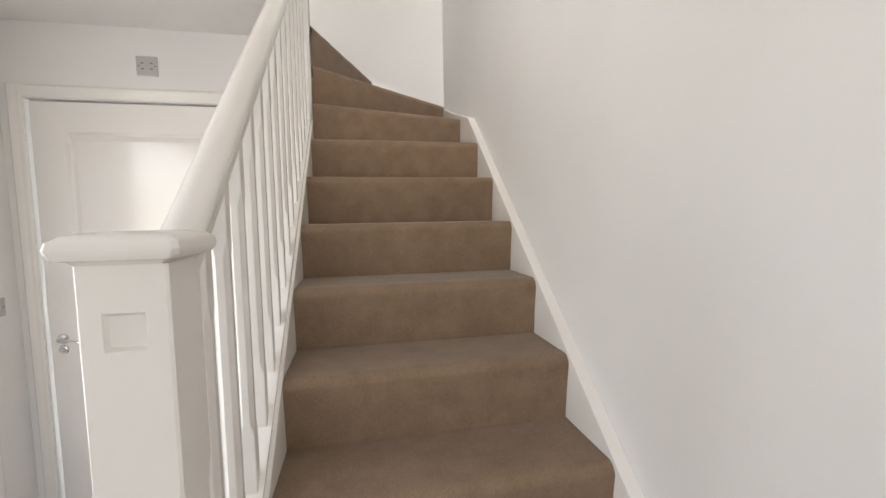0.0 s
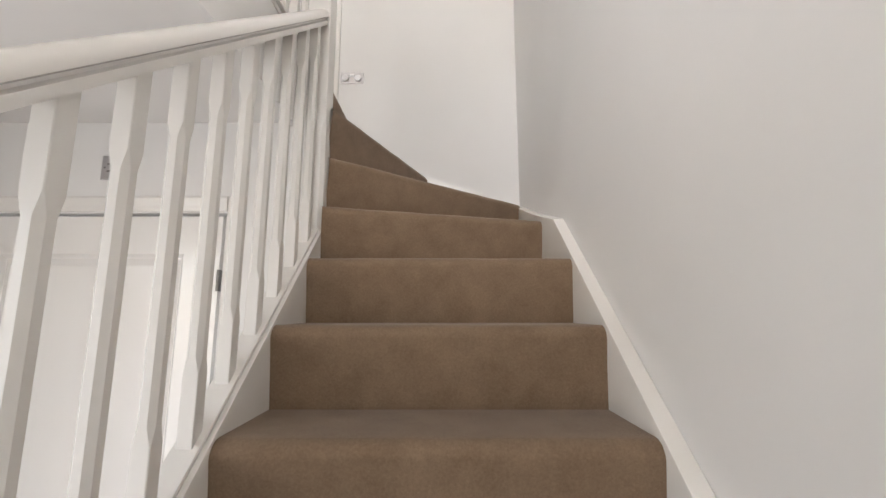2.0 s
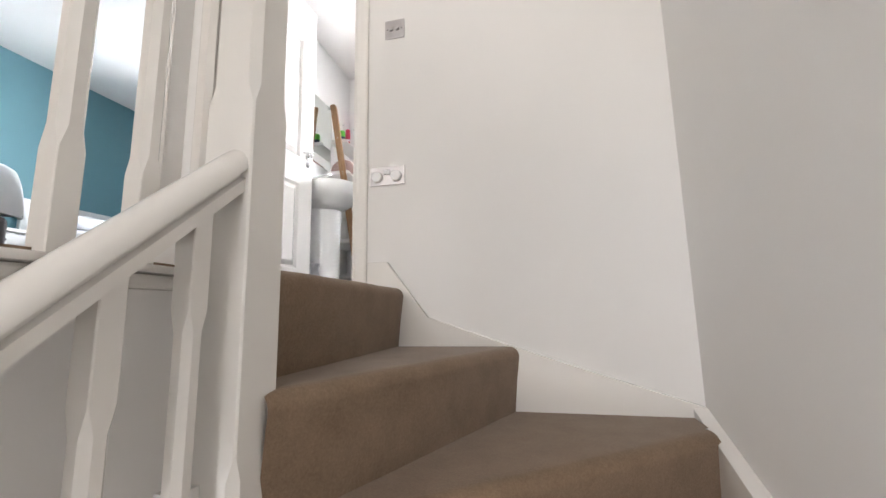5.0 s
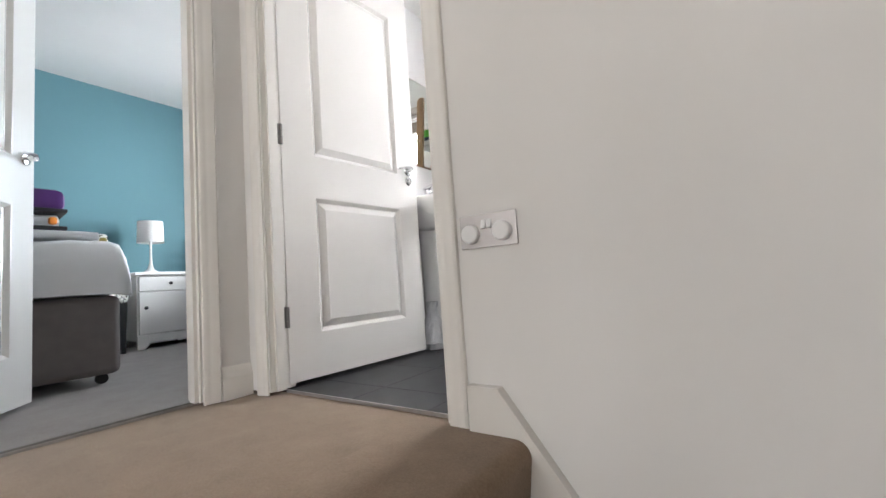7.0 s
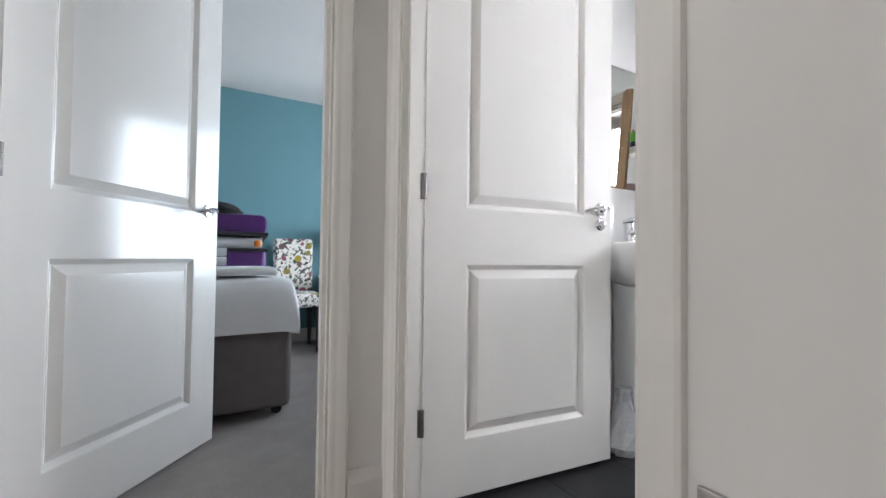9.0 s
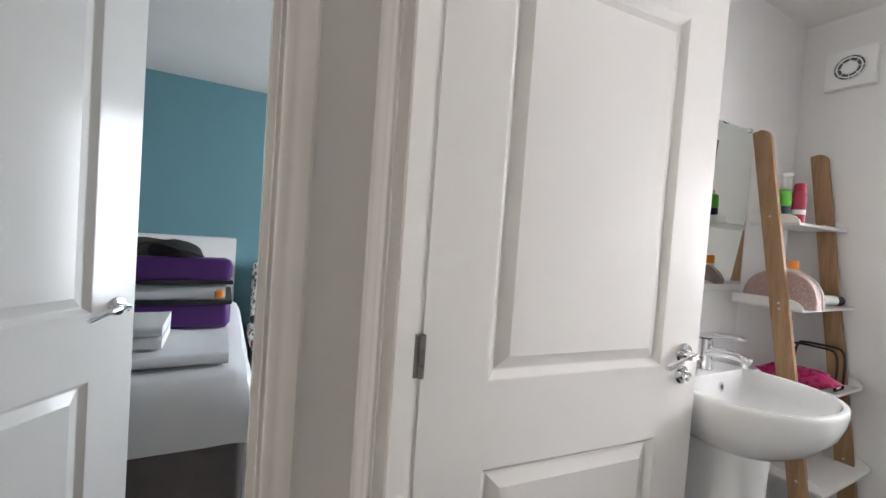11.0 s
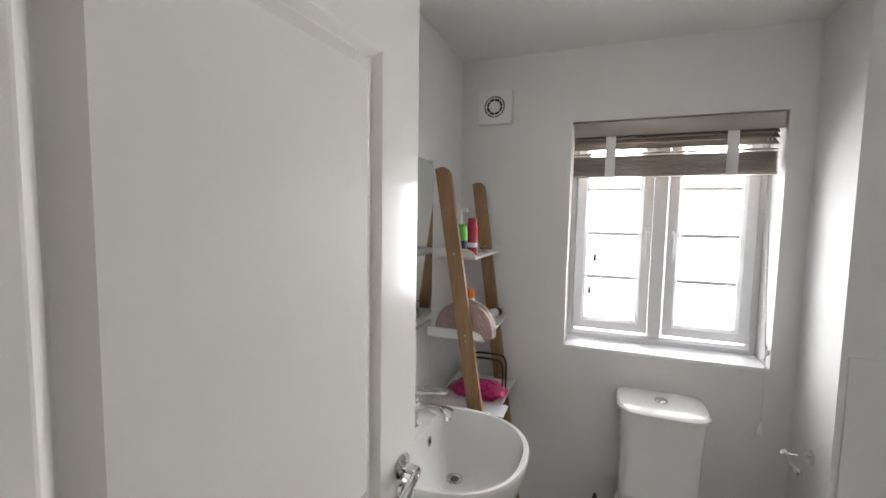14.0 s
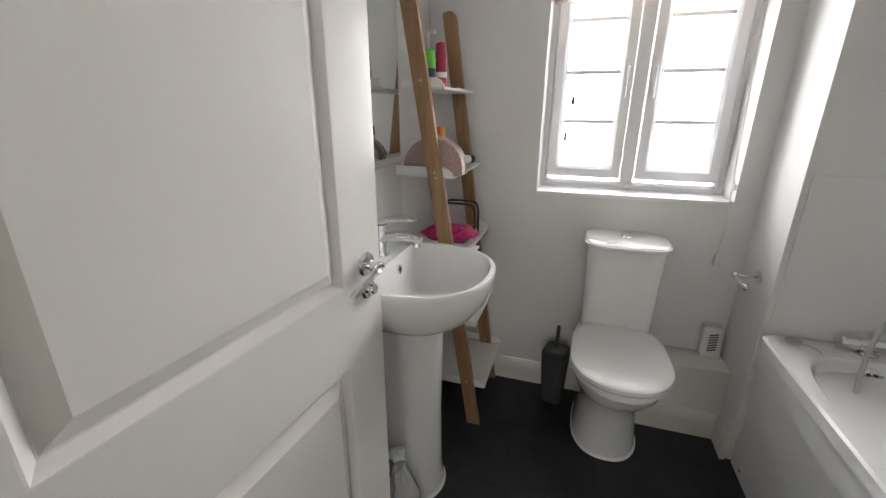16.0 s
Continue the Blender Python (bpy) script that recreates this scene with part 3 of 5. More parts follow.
def door(name, m, w, h, panels, handle_z, label, hinges, lock=True, t=0.04, knuckle=0.0):
    """A hung door at the pose m of its hinge side's foot; its room side is y = t."""
    ob = thing(name, (0, 0, 0), label, "door", kind="structure")
    ob.matrix_basis = m
    part("leaf", leaf_mesh(w, h, t, panels), DOORPAINT, ob, smooth=False)
    for side, yy, s in (("inner", 0.0, -1), ("outer", t, 1)):
        part("lever_handle", lever(w - 0.055, handle_z, yy, s, -1), CHROME, ob, "polished chrome lever handle on a round rose")
        if lock:
            part("lock_rose", turn_key(w - 0.055, handle_z - 0.052, yy, s), CHROME, ob, "chrome round lock escutcheon")
    for z in hinges:
        bm = box(-0.022, 0.004, knuckle - 0.006, knuckle + 0.02, z - 0.038, z + 0.038, 0.001) if knuckle == 0.0 else box(-0.008, 0.006, knuckle - 0.02, knuckle + 0.003, z - 0.038, z + 0.038, 0.001)
        for q in range(3):
            lathe([(0.0, 0), (0.0065, 0), (0.0065, 0.024), (0.0, 0.024)], (-0.003, knuckle - 0.006 if knuckle == 0.0 else knuckle + 0.006, z - 0.038 + q * 0.026), seg=10, bm=bm)
        part("hinge", bm, DULLMETAL, ob, "steel butt hinge")
    part("latch_plate", box(w - 0.0005, w + 0.0012, t * 0.22, t * 0.78, handle_z - 0.05, handle_z + 0.05), BRUSHED, ob)
    return ob


PAN = [(0.138, 0.612, 0.168, 0.702), (0.138, 0.612, 0.872, 1.688)]
door("door_bathroom", pose(-1.958, 3.90, 2.612, 0, 0, 90 - 4.6), 0.738, 1.955, PAN, 0.90, "white two-panel bathroom door standing open", (0.24, 0.93, 1.63))
door("door_bedroom", pose(-2.168, 2.936, 2.612, 0, 0, 90 + 53.2), 0.722, 1.955, [(0.108, 0.602, 0.172, 0.708), (0.108, 0.602, 0.88, 1.688)], 0.89, "white two-panel bedroom door standing half open", (0.24, 0.93, 1.6), lock=False)
door("door_hall", pose(-1.28, 2.875, FLOOR0 + 0.01, 0, 0, 180), 0.93, 2.105, [(0.13, 0.80, 0.2, 0.85), (0.13, 0.80, 1.03, 1.97)], 0.955, "closed white panelled hall door", (0.25, 1.05, 1.87), knuckle=0.04)
door("door_hall_side", pose(XHALL - 0.05, 1.87, FLOOR0 + 0.01, 0, 0, 90), 0.69, 2.105, [(0.12, 0.57, 0.2, 0.85), (0.12, 0.57, 1.03, 1.97)], 0.955, "closed white side door of the hall", (0.25, 1.05, 1.9))

ARCH = [(0, 0), (0.056, 0), (0.056, 0.012), (0.050, 0.016), (0.034, 0.015), (0.026, 0.011), (0.016, 0.010), (0.006, 0.010), (0, 0.006)]


def architrave(name, axis, wall, s, u0, u1, z0, z1, label):
    """Moulded strips round an opening from u0 to u1; s is the side of the wall they stand out on."""
    ob = thing(name, (0, 0, 0), label, "trim", kind="structure")
    for u, d in ((u0, -1), (u1, 1)):
        prof = [(u + d * (p + 0.004), wall + s * q) for p, q in ARCH]
        if axis == "x":
            prof = [(b, a) for a, b in prof]
        part("jamb_strip", prism(prof, "z", z0, z1 + 0.06), GLOSS, ob)
    prof = [(wall + s * q, z1 + p + 0.004) for p, q in ARCH]
    part("head_strip", prism(prof, "x" if axis == "y" else "y", u0 - 0.003, u1 + 0.003), GLOSS, ob)
    return ob


def lining(name, axis, a, b, u0, u1, z0, z1, stop, label):
    """The boards inside an opening, with a stop bead."""
    ob = thing(name, (0, 0, 0), label, "trim", kind="structure")
    def board(kind, v0, v1, p, q, c, d):
        part(kind, box(p, q, v0, v1, c, d) if axis == "y" else box(v0, v1, p, q, c, d), GLOSS, ob, smooth=False)
    board("jamb_board", a, b, u0 - 0.001, u0 + 0.004, z0, z1)
    board("jamb_board", a, b, u1 - 0.004, u1 + 0.001, z0, z1)
    board("head_board", a, b, u0 + 0.004, u1 - 0.004, z1 - 0.004, z1 + 0.001)
    board("stop_bead", *stop, u0 + 0.004, u0 + 0.016, z0, z1 - 0.016)
    board("stop_bead", *stop, u1 - 0.016, u1 - 0.004, z0, z1 - 0.016)
    board("stop_bead", *stop, u0 + 0.004, u1 - 0.004, z1 - 0.016, z1 - 0.004)
    return ob


DT = FLOOR1 + 1.985
architrave("architrave_bathroom_landing", "y", YE, -1, -1.965, -1.21, FLOOR1 - 0.01, DT, "white moulded architrave round the bathroom doorway")
architrave("architrave_bedroom_landing", "x", XB, 1, 2.915, 3.655, FLOOR1 - 0.01, DT, "white moulded architrave round the bedroom doorway")
lining("lining_bathroom", "y", YE, YE + 0.1, -1.965, -1.21, FLOOR1, DT, (YE + 0.02, YE + 0.055), "white door lining with a stop bead")
lining("lining_bedroom", "x", XB - 0.09, XB, 2.915, 3.655, FLOOR1, DT, (XB - 0.05, XB - 0.015), "white door lining with a stop bead")
architrave("architrave_hall_back", "y", 2.83, -1, -2.225, -1.265, FLOOR0, 1.91, "white architrave round the hall door")
architrave("architrave_hall_side", "x", XHALL, 1, 1.85, 2.575, FLOOR0, 1.91, "white architrave round the side door")
structure("carpet_bar", prism([(XB - 0.06, FLOOR1 - 0.004), (XB - 0.046, FLOOR1 - 0.004), (XB - 0.048, FLOOR1 + 0.001), (XB - 0.058, FLOOR1 + 0.001)], "y", 2.92, 3.65), DULLMETAL, "dark joint between two carpets in the doorway", "threshold")
structure("bathroom_threshold", box(-1.955, -1.215, YE + 0.056, YE + 0.062, FLOOR1 - 0.012, FLOOR1 - 0.002), BRUSHED, "thin metal strip between carpet and tiles", "threshold")


def skirting(name, axis, wall, s, u0, u1, z0, h, label, t=0.016):
    prof = [(0, 0), (t, 0), (t, h * 0.62), (t * 0.75, h * 0.72), (t * 0.7, h * 0.82), (t * 0.4, h * 0.93), (t * 0.25, h), (0, h)]
    if axis == "y":
        bm = prism([(wall + s * p, z0 + q) for p, q in prof], "x", u0, u1)
    else:
        bm = prism([(wall + s * p, z0 + q) for p, q in prof], "y", u0, u1)
    return structure(name, bm, GLOSS, label, "baseboard", True)


skirting("baseboard_landing_stub", "x", XB, 1, 3.716, YE - 0.001, FLOOR1 - 0.012, 0.112, "white skirting board on the short wall")
skirting("baseboard_landing_west", "x", XB, 1, -1.9, 2.853, FLOOR1 - 0.012, 0.112, "white skirting board along the landing")
skirting("baseboard_bath_west", "x", BX0, 1, YE + 0.1, BY1 - 0.002, FLOOR1 - 0.012, 0.112, "white skirting board in the bathroom")
skirting("baseboard_bath_window", "y", BY1, -1, BX0 + 0.017, -1.18, FLOOR1 - 0.012, 0.112, "white skirting board under the bathroom window")
skirting("baseboard_bath_boxing", "x", -0.885, -1, 5.335, 5.45, FLOOR1 - 0.012, 0.112, "white skirting board on the boxed-in wall")
skirting("baseboard_bedroom", "x", QX0, 1, QY0, QY1, FLOOR1 - 0.005, 0.112, "white skirting board under the teal wall")
skirting("baseboard_hall", "x", XHALL, 1, YSOUTH, 1.78, FLOOR0, 0.112, "white skirting board in the hall")

# ---- fittings on the stair and landing walls ----
def plate(name, axis, wall, s, u0, u1, z0, z1, label, screws=True):
    ob = thing(name, ((u0 + u1) / 2, wall, z0) if axis == "y" else (wall, (u0 + u1) / 2, z0), label, "switch plate")
    a, b = sorted((wall, wall + s * 0.007))
    bm = box(u0, u1, a, b, z0, z1, 0.002) if axis == "y" else box(a, b, u0, u1, z0, z1, 0.002)
    part("cover_plate", bm, BRUSHED, ob)
    if screws:
        zc = (z0 + z1) / 2
        for u in (u0 + 0.012, u1 - 0.012):
            c = (u, wall + s * 0.007, zc) if axis == "y" else (wall + s * 0.007, u, zc)
            part("screw", lathe([(0, 0), (0.0035, 0), (0.003, 0.001), (0, 0.0012)], c, (0, s, 0) if axis == "y" else (s, 0, 0), 10), DULLMETAL, ob)
    return ob


sock = plate("double_socket", "y", YE, -1, -1.137, -0.990, 3.015, 3.093, "brushed steel double socket with two round white blanking covers", False)
sock["category"] = "socket"
for cx in (-1.105, -1.024):
    part("blanking_cover", lathe([(0, 0), (0.0225, 0), (0.022, 0.012), (0.019, 0.015), (0, 0.0155)], (cx, YE - 0.007, 3.049), (0, -1, 0), 28), PLASTIC, sock, "round white safety cover")
for cx in (-1.0715, -1.0565):
    part("rocker", prism([(YE - 0.007, 3.058), (YE - 0.014, 3.06), (YE - 0.008, 3.08), (YE - 0.007, 3.08)], "x", cx - 0.0055, cx + 0.0055), PLASTIC, sock, "white rocker switch")
sw = plate("light_switch", "y", YE, -1, -1.075, -0.989, 3.66, 3.745, "brushed steel double light switch on the white wall")
sw["category"] = "light switch"
for cx in (-1.045, -1.019):
    part("rocker", prism([(YE - 0.007, 3.692), (YE - 0.0135, 3.695), (YE - 0.008, 3.714), (YE - 0.007, 3.714)], "x", cx - 0.006, cx + 0.006), BRUSHED, sw)
hall_plate = plate("blank_plate", "y", 2.83, -1, -1.742, -1.648, 2.035, 2.128, "brushed steel outlet plate over the hall door")
for cx, cz in ((-1.715, 2.095), (-1.675, 2.095), (-1.715, 2.068), (-1.675, 2.068)):
    part("slot", box(cx - 0.006, cx + 0.006, 2.8225, 2.8235, cz - 0.003, cz + 0.003), DULLMETAL, hall_plate)
sw2 = plate("hall_switch", "x", XHALL, 1, 2.655, 2.74, 0.90, 0.985, "brushed steel light switch beside the side door")
part("rocker", box(XHALL + 0.007, XHALL + 0.011, 2.69, 2.705, 0.93, 0.955, 0.001), PLASTIC, sw2)

# ---- bathroom window, blind and fan ----
win = thing("window_1", (-1.31, 5.74, 3.49), "white plastic double casement window with thin glazing bars", "window", kind="structure")
WY0, WY1 = 5.745, 5.80


def frame_of(x0, x1, z0, z1, w, y0, y1):
    bm = bmesh.new()
    rings = []
    for o, y in ((0, y1), (0, y0), (w - 0.012, y0), (w, y0 + 0.014), (w, y1)):
        rings.append([Vector(p) for p in ((x0 + o, y, z0 + o), (x1 - o, y, z0 + o), (x1 - o, y, z1 - o), (x0 + o, y, z1 - o))])
    loft(rings, bm, cap=False)
    a, b = rings[0], rings[-1]
    bm2 = [bm.verts.new(p) for p in a], [bm.verts.new(p) for p in b]
    for i in range(4):
        bm.faces.new((bm2[0][i], bm2[0][(i + 1) % 4], bm2[1][(i + 1) % 4], bm2[1][i]))
    bmesh.ops.remove_doubles(bm, verts=bm.verts, dist=1e-5)
    return bm


part("window_frame", frame_of(-1.66, -0.96, 3.50, 4.398, 0.03, WY0, WY1 + 0.02), UPVC, win)
part("mullion", box(-1.338, -1.288, WY0 + 0.001, WY1 + 0.02, 3.53, 4.368, 0.004), UPVC, win)
for x0, x1, hx in ((-1.634, -1.342, -1.358), (-1.284, -0.986, -1.268)):
    cas = part("casement", frame_of(x0, x1, 3.546, 4.372, 0.046, WY0 - 0.014, WY1), UPVC, win)
    g0, g1 = x0 + 0.046, x1 - 0.046
    pane = part("pane", box(g0 - 0.004, g1 + 0.004, WY0 + 0.022, WY0 + 0.026, 3.578, 4.34), GLASS, cas, smooth=False)
    pane.visible_shadow = False
    for z in (3.77, 3.957, 4.145):
        part("glazing_bar", box(g0 - 0.002, g1 + 0.002, WY0 + 0.012, WY0 + 0.0215, z - 0.008, z + 0.008, 0.001), UPVC, cas)
    hb = box(hx - 0.008, hx + 0.008, WY0 - 0.026, WY0 - 0.014, 3.93, 3.985, 0.003)
    tube(smooth_path([(hx, WY0 - 0.026, 3.97), (hx, WY0 - 0.042, 3.962), (hx, WY0 - 0.044, 3.92), (hx, WY0 - 0.042, 3.86)]), 0.006, 8, hb)
    part("window_handle", hb, UPVC, cas)
part("window_sill", box(-1.659, -0.961, BY1 - 0.004, WY0 + 0.01, 3.488, 3.502, 0.003), UPVC, win)
for cx, cz in ((-1.555, 3.835), (-1.572, 3.69)):
    part("vent_clip", prism([(cx - 0.009, cz), (cx + 0.009, cz), (cx + 0.005, cz + 0.036), (cx - 0.005, cz + 0.036)], "y", WY0 + 0.016, WY0 + 0.0215), DARKGREY, win, "small dark clip on the glass", smooth=False)

blind = thing("wooden_blind", (-1.31, 5.62, 4.19), "brown wooden venetian blind drawn up, with white tapes", "window blind")
part("headrail", box(-1.652, -0.968, 5.597, 5.60, 4.338, 4.394, 0.001), HEADRAIL, blind, "taupe valance board")
part("rail_box", box(-1.65, -0.97, 5.602, 5.655, 4.352, 4.394, 0.002), HEADRAIL, blind)
for i in range(11):
    z = 4.197 + i * 0.0062
    dx = 0.003 * noise.noise(Vector((i * 3.1, 0, 0)))
    part("slat", box(-1.65 + dx, -0.978 + dx, 5.606, 5.652, z, z + 0.0038, 0.001), SLAT, blind)
for z, tilt in ((4.272, 0.005), (4.300, 0.013), (4.324, 0.016), (4.342, 0.016)):
    part("slat", prism([(5.606, z - tilt), (5.652, z + tilt), (5.652, z + tilt + 0.0035), (5.606, z - tilt + 0.0035)], "x", -1.65, -0.978), SLAT, blind)
for cx in (-1.515, -1.113):
    part("ladder_tape", prism([(5.604, 4.345), (5.6015, 4.27), (5.5985, 4.225), (5.6, 4.182), (5.65, 4.18), (5.654, 4.186), (5.604, 4.19), (5.6025, 4.225), (5.6045, 4.27), (5.607, 4.345)], "x", cx - 0.018, cx + 0.018), TAPE, blind, "white cloth ladder tape")
part("bottom_rail", box(-1.65, -0.978, 5.606, 5.652, 4.184, 4.195, 0.002), SLAT, blind)
cord = smooth_path([(-0.992, 5.63, 4.34), (-0.992, 5.61, 4.1), (-0.985, 5.60, 3.8), (-0.979, 5.585, 3.56), (-0.975, 5.578, 3.42), (-0.978, 5.578, 3.30)])
cb = tube(cord, 0.0016, 6)
tube([(-1.006, 5.63, 4.34), (-1.0, 5.61, 4.0), (-0.985, 5.60, 3.7), (-0.979, 5.586, 3.56)], 0.0014, 6, cb)
part("pull_cord", cb, TAPE, blind)
part("cord_tassel", lathe([(0, 0), (0.011, 0.002), (0.010, 0.02), (0.004, 0.045), (0, 0.047)], (-0.978, 5.578, 3.262), seg=14), PLASTIC, blind)
cleat = thing("cord_cleat", (-0.9605, 5.61, 3.54), "small white cord cleat on the window reveal", "cord cleat")
bm = box(-0.97, -0.96, 5.60, 5.616, 3.545, 3.565, 0.002)
tube([(-0.974, 5.608, 3.525), (-0.969, 5.608, 3.54), (-0.969, 5.608, 3.57), (-0.974, 5.608, 3.585)], 0.004, 8, bm)
part("cleat_body", bm, PLASTIC, cleat)

fan = thing("extractor_fan", (-1.968, BY1, 4.47), "white square extractor fan with a round grille", "extractor fan")
part("fan_housing", box(-2.040, -1.897, BY1 - 0.035, BY1 - 0.001, 4.403, 4.542, 0.006), PLASTIC, fan)
part("fan_opening", lathe([(0, 0), (0.046, 0), (0.046, 0.002), (0, 0.002)], (-1.968, BY1 - 0.035, 4.472), (0, -1, 0), 28), DARKGREY, fan)
for r in (0.0455, 0.036):
    part("grille_ring", lathe([(r - 0.0022, 0), (r + 0.0012, 0), (r + 0.0012, 0.005), (r - 0.0022, 0.005), (r - 0.0022, 0)], (-1.968, BY1 - 0.037, 4.472), (0, -1, 0), 28, cap=False), PLASTIC, fan)
for a in range(8):
    ca, sa = math.cos(a * math.pi / 4), math.sin(a * math.pi / 4)
    part("grille_bar", tube([(-1.968 + ca * 0.02, BY1 - 0.0385, 4.472 + sa * 0.02), (-1.968 + ca * 0.046, BY1 - 0.0385, 4.472 + sa * 0.046)], 0.0012, 6), PLASTIC, fan)
part("grille_hub", lathe([(0, 0), (0.024, 0), (0.023, 0.006), (0.018, 0.009), (0, 0.009)], (-1.968, BY1 - 0.0355, 4.472), (0, -1, 0), 28), PLASTIC, fan)

# ---- basin ----
BYC, BYT = 4.885, 4.935
basin = thing("pedestal_basin", (-1.95, BYC, FLOOR1 - 0.008), "white ceramic pedestal basin with a chrome mixer tap", "basin")


def basin_ring(f, z, back=-2.118):
    """An oval cut straight along the wall; f shrinks it towards its middle."""
    out = []
    for i in range(40):
        a = 2 * math.pi * i / 40
        c, s = math.cos(a), math.sin(a)
        x = -1.925 + 0.232 * f * math.copysign(abs(c) ** 0.86, c)
        y = BYC + 0.214 * f * math.copysign(abs(s) ** 0.86, s)
        out.append(Vector((max(x, back), y, z)))
    return out


def bowl_ring(f, z, back):
    """The hollow: oval in front, straight along its back."""
    out = []
    for i in range(40):
        a = 2 * math.pi * i / 40
        c, s = math.cos(a), math.sin(a)
        x = -1.905 + 0.197 * f * math.copysign(abs(c) ** 0.86, c)
        out.append(Vector((max(x, back), BYC + 0.199 * f * math.copysign(abs(s) ** 0.86, s), z)))
    return out


RZ = 3.40
rings = [basin_ring(0.42, RZ - 0.172), basin_ring(0.60, RZ - 0.152), basin_ring(0.80, RZ - 0.118), basin_ring(0.93, RZ - 0.078), basin_ring(0.985, RZ - 0.04), basin_ring(1.0, RZ - 0.012), basin_ring(0.996, RZ - 0.003), basin_ring(0.985, RZ),
         bowl_ring(1.0, RZ - 0.001, -1.995), bowl_ring(0.985, RZ - 0.008, -1.992), bowl_ring(0.93, RZ - 0.055, -1.985), bowl_ring(0.8, RZ - 0.098, -1.974), bowl_ring(0.55, RZ - 0.127, -1.95), bowl_ring(0.25, RZ - 0.138, -1.93), bowl_ring(0.13, RZ - 0.139, -1.92)]
bowl = part("basin_bowl", loft(rings), CERAMIC, basin)
part("waste", lathe([(0, 0), (0.024, 0), (0.025, 0.004), (0.018, 0.006), (0.016, 0.003), (0, 0.003)], (-1.905, BYT, RZ - 0.1385), seg=24), CHROME, bowl, "chrome basin waste")
part("waste_hole", lathe([(0, 0), (0.012, 0), (0.012, 0.001), (0, 0.001)], (-1.905, BYT, RZ - 0.1355), seg=16), DULLMETAL, bowl)
part("overflow", lathe([(0.008, 0), (0.0145, 0), (0.0145, 0.004), (0.008, 0.004), (0.008, 0)], (-1.988, BYT, RZ - 0.042), (1, 0, 0.15), 20, cap=False), CHROME, bowl, "chrome overflow ring")
part("overflow_hole", lathe([(0, 0), (0.0105, 0), (0.0105, 0.0046), (0, 0.0046)], (-1.989, BYT, RZ - 0.042), (1, 0, 0.15), 16), BLACK, bowl)


def ped_ring(r, z, dx=0.0):
    return [Vector((max(-1.965 + dx + r * 1.05 * math.cos(2 * math.pi * i / 32), -2.105), BYC + 0.03 + r * math.sin(2 * math.pi * i / 32), z)) for i in range(32)]


part("pedestal", loft([ped_ring(0.118, FLOOR1 - 0.006), ped_ring(0.117, FLOOR1 + 0.02), ped_ring(0.111, FLOOR1 + 0.06), ped_ring(0.108, FLOOR1 + 0.3), ped_ring(0.112, RZ - 0.24), ped_ring(0.12, RZ - 0.15)]), CERAMIC, basin)
part("sealant", loft([ped_ring(0.124, FLOOR1 - 0.006), ped_ring(0.119, FLOOR1 + 0.003)]), PLASTIC, basin, "white sealant line")
tap = thing("basin_tap", (-2.04, BYT, RZ), "chrome single lever basin mixer tap", "tap")
tb = lathe([(0, 0), (0.027, 0), (0.027, 0.004), (0.023, 0.012), (0.022, 0.075), (0.0225, 0.086), (0.021, 0.094), (0, 0.096)], (-2.045, BYT, RZ - 0.001), seg=24)
tap_body = part("tap_body", tb, CHROME, tap)
part("spout", tube(smooth_path([(-2.045, BYT, RZ + 0.045), (-2.0, BYT, RZ + 0.062), (-1.95, BYT, RZ + 0.062), (-1.917, BYT, RZ + 0.055)]), [0.0215 - 0.0003 * i for i in range(19)], 14, flat=0.72), CHROME, tap)
part("spout_nozzle", lathe([(0, 0), (0.0115, 0), (0.0115, 0.02), (0, 0.02)], (-1.93, BYT, RZ + 0.036), seg=16), CHROME, tap)
lr = []
for x, z, w, h in ((-2.070, 0.097, 0.012, 0.006), (-2.062, 0.099, 0.022, 0.010), (-2.03, 0.106, 0.024, 0.012), (-1.985, 0.114, 0.020, 0.009), (-1.945, 0.116, 0.017, 0.007), (-1.932, 0.115, 0.010, 0.004)):
    lr.append([Vector((x, BYT + w * math.copysign(abs(math.cos(a)) ** 0.7, math.cos(a)), RZ + z + h * math.sin(a))) for a in [2 * math.pi * q / 16 for q in range(16)]])
part("tap_lever", loft(lr), CHROME, tap)

mir = thing("wall_mirror", (-2.118, 4.89, 3.655), "large rectangular mirror on the white wall above the basin", "mirror")
mb = bmesh.new()
loft([[Vector((x, yy, zz)) for yy, zz in ((4.52 + o, 3.657 + o), (5.262 - o, 3.657 + o), (5.262 - o, 4.212 - o), (4.52 + o, 4.212 - o))] for x, o in ((-2.119, 0), (-2.115, 0), (-2.1125, 0.012))], mb)
part("mirror_glass", mb, MIRROR, mir, smooth=False)
for yy in (4.6, 5.225):
    part("mirror_clip", box(-2.119, -2.108, yy - 0.012, yy + 0.012, 4.205, 4.217, 0.002), CHROME, mir)
structure("basin_splashback", box(BX0, BX0 + 0.008, 4.55, 5.252, 3.41, 3.635, 0.002), CERAMIC, "white tiled splashback over the basin", "splashback")

# ---- ladder shelf ----
shelf = thing("ladder_shelf", (-1.95, 5.36, FLOOR1 - 0.008), "bamboo ladder shelf with white tray shelves leaning on the wall", "shelf")


def ladder_x(z):
    return -2.056 + (4.175 - z) * 0.1395


def splay(z):
    """How far the near rail stands off at its foot."""
    return 0.1 * (4.175 - z) / 1.58


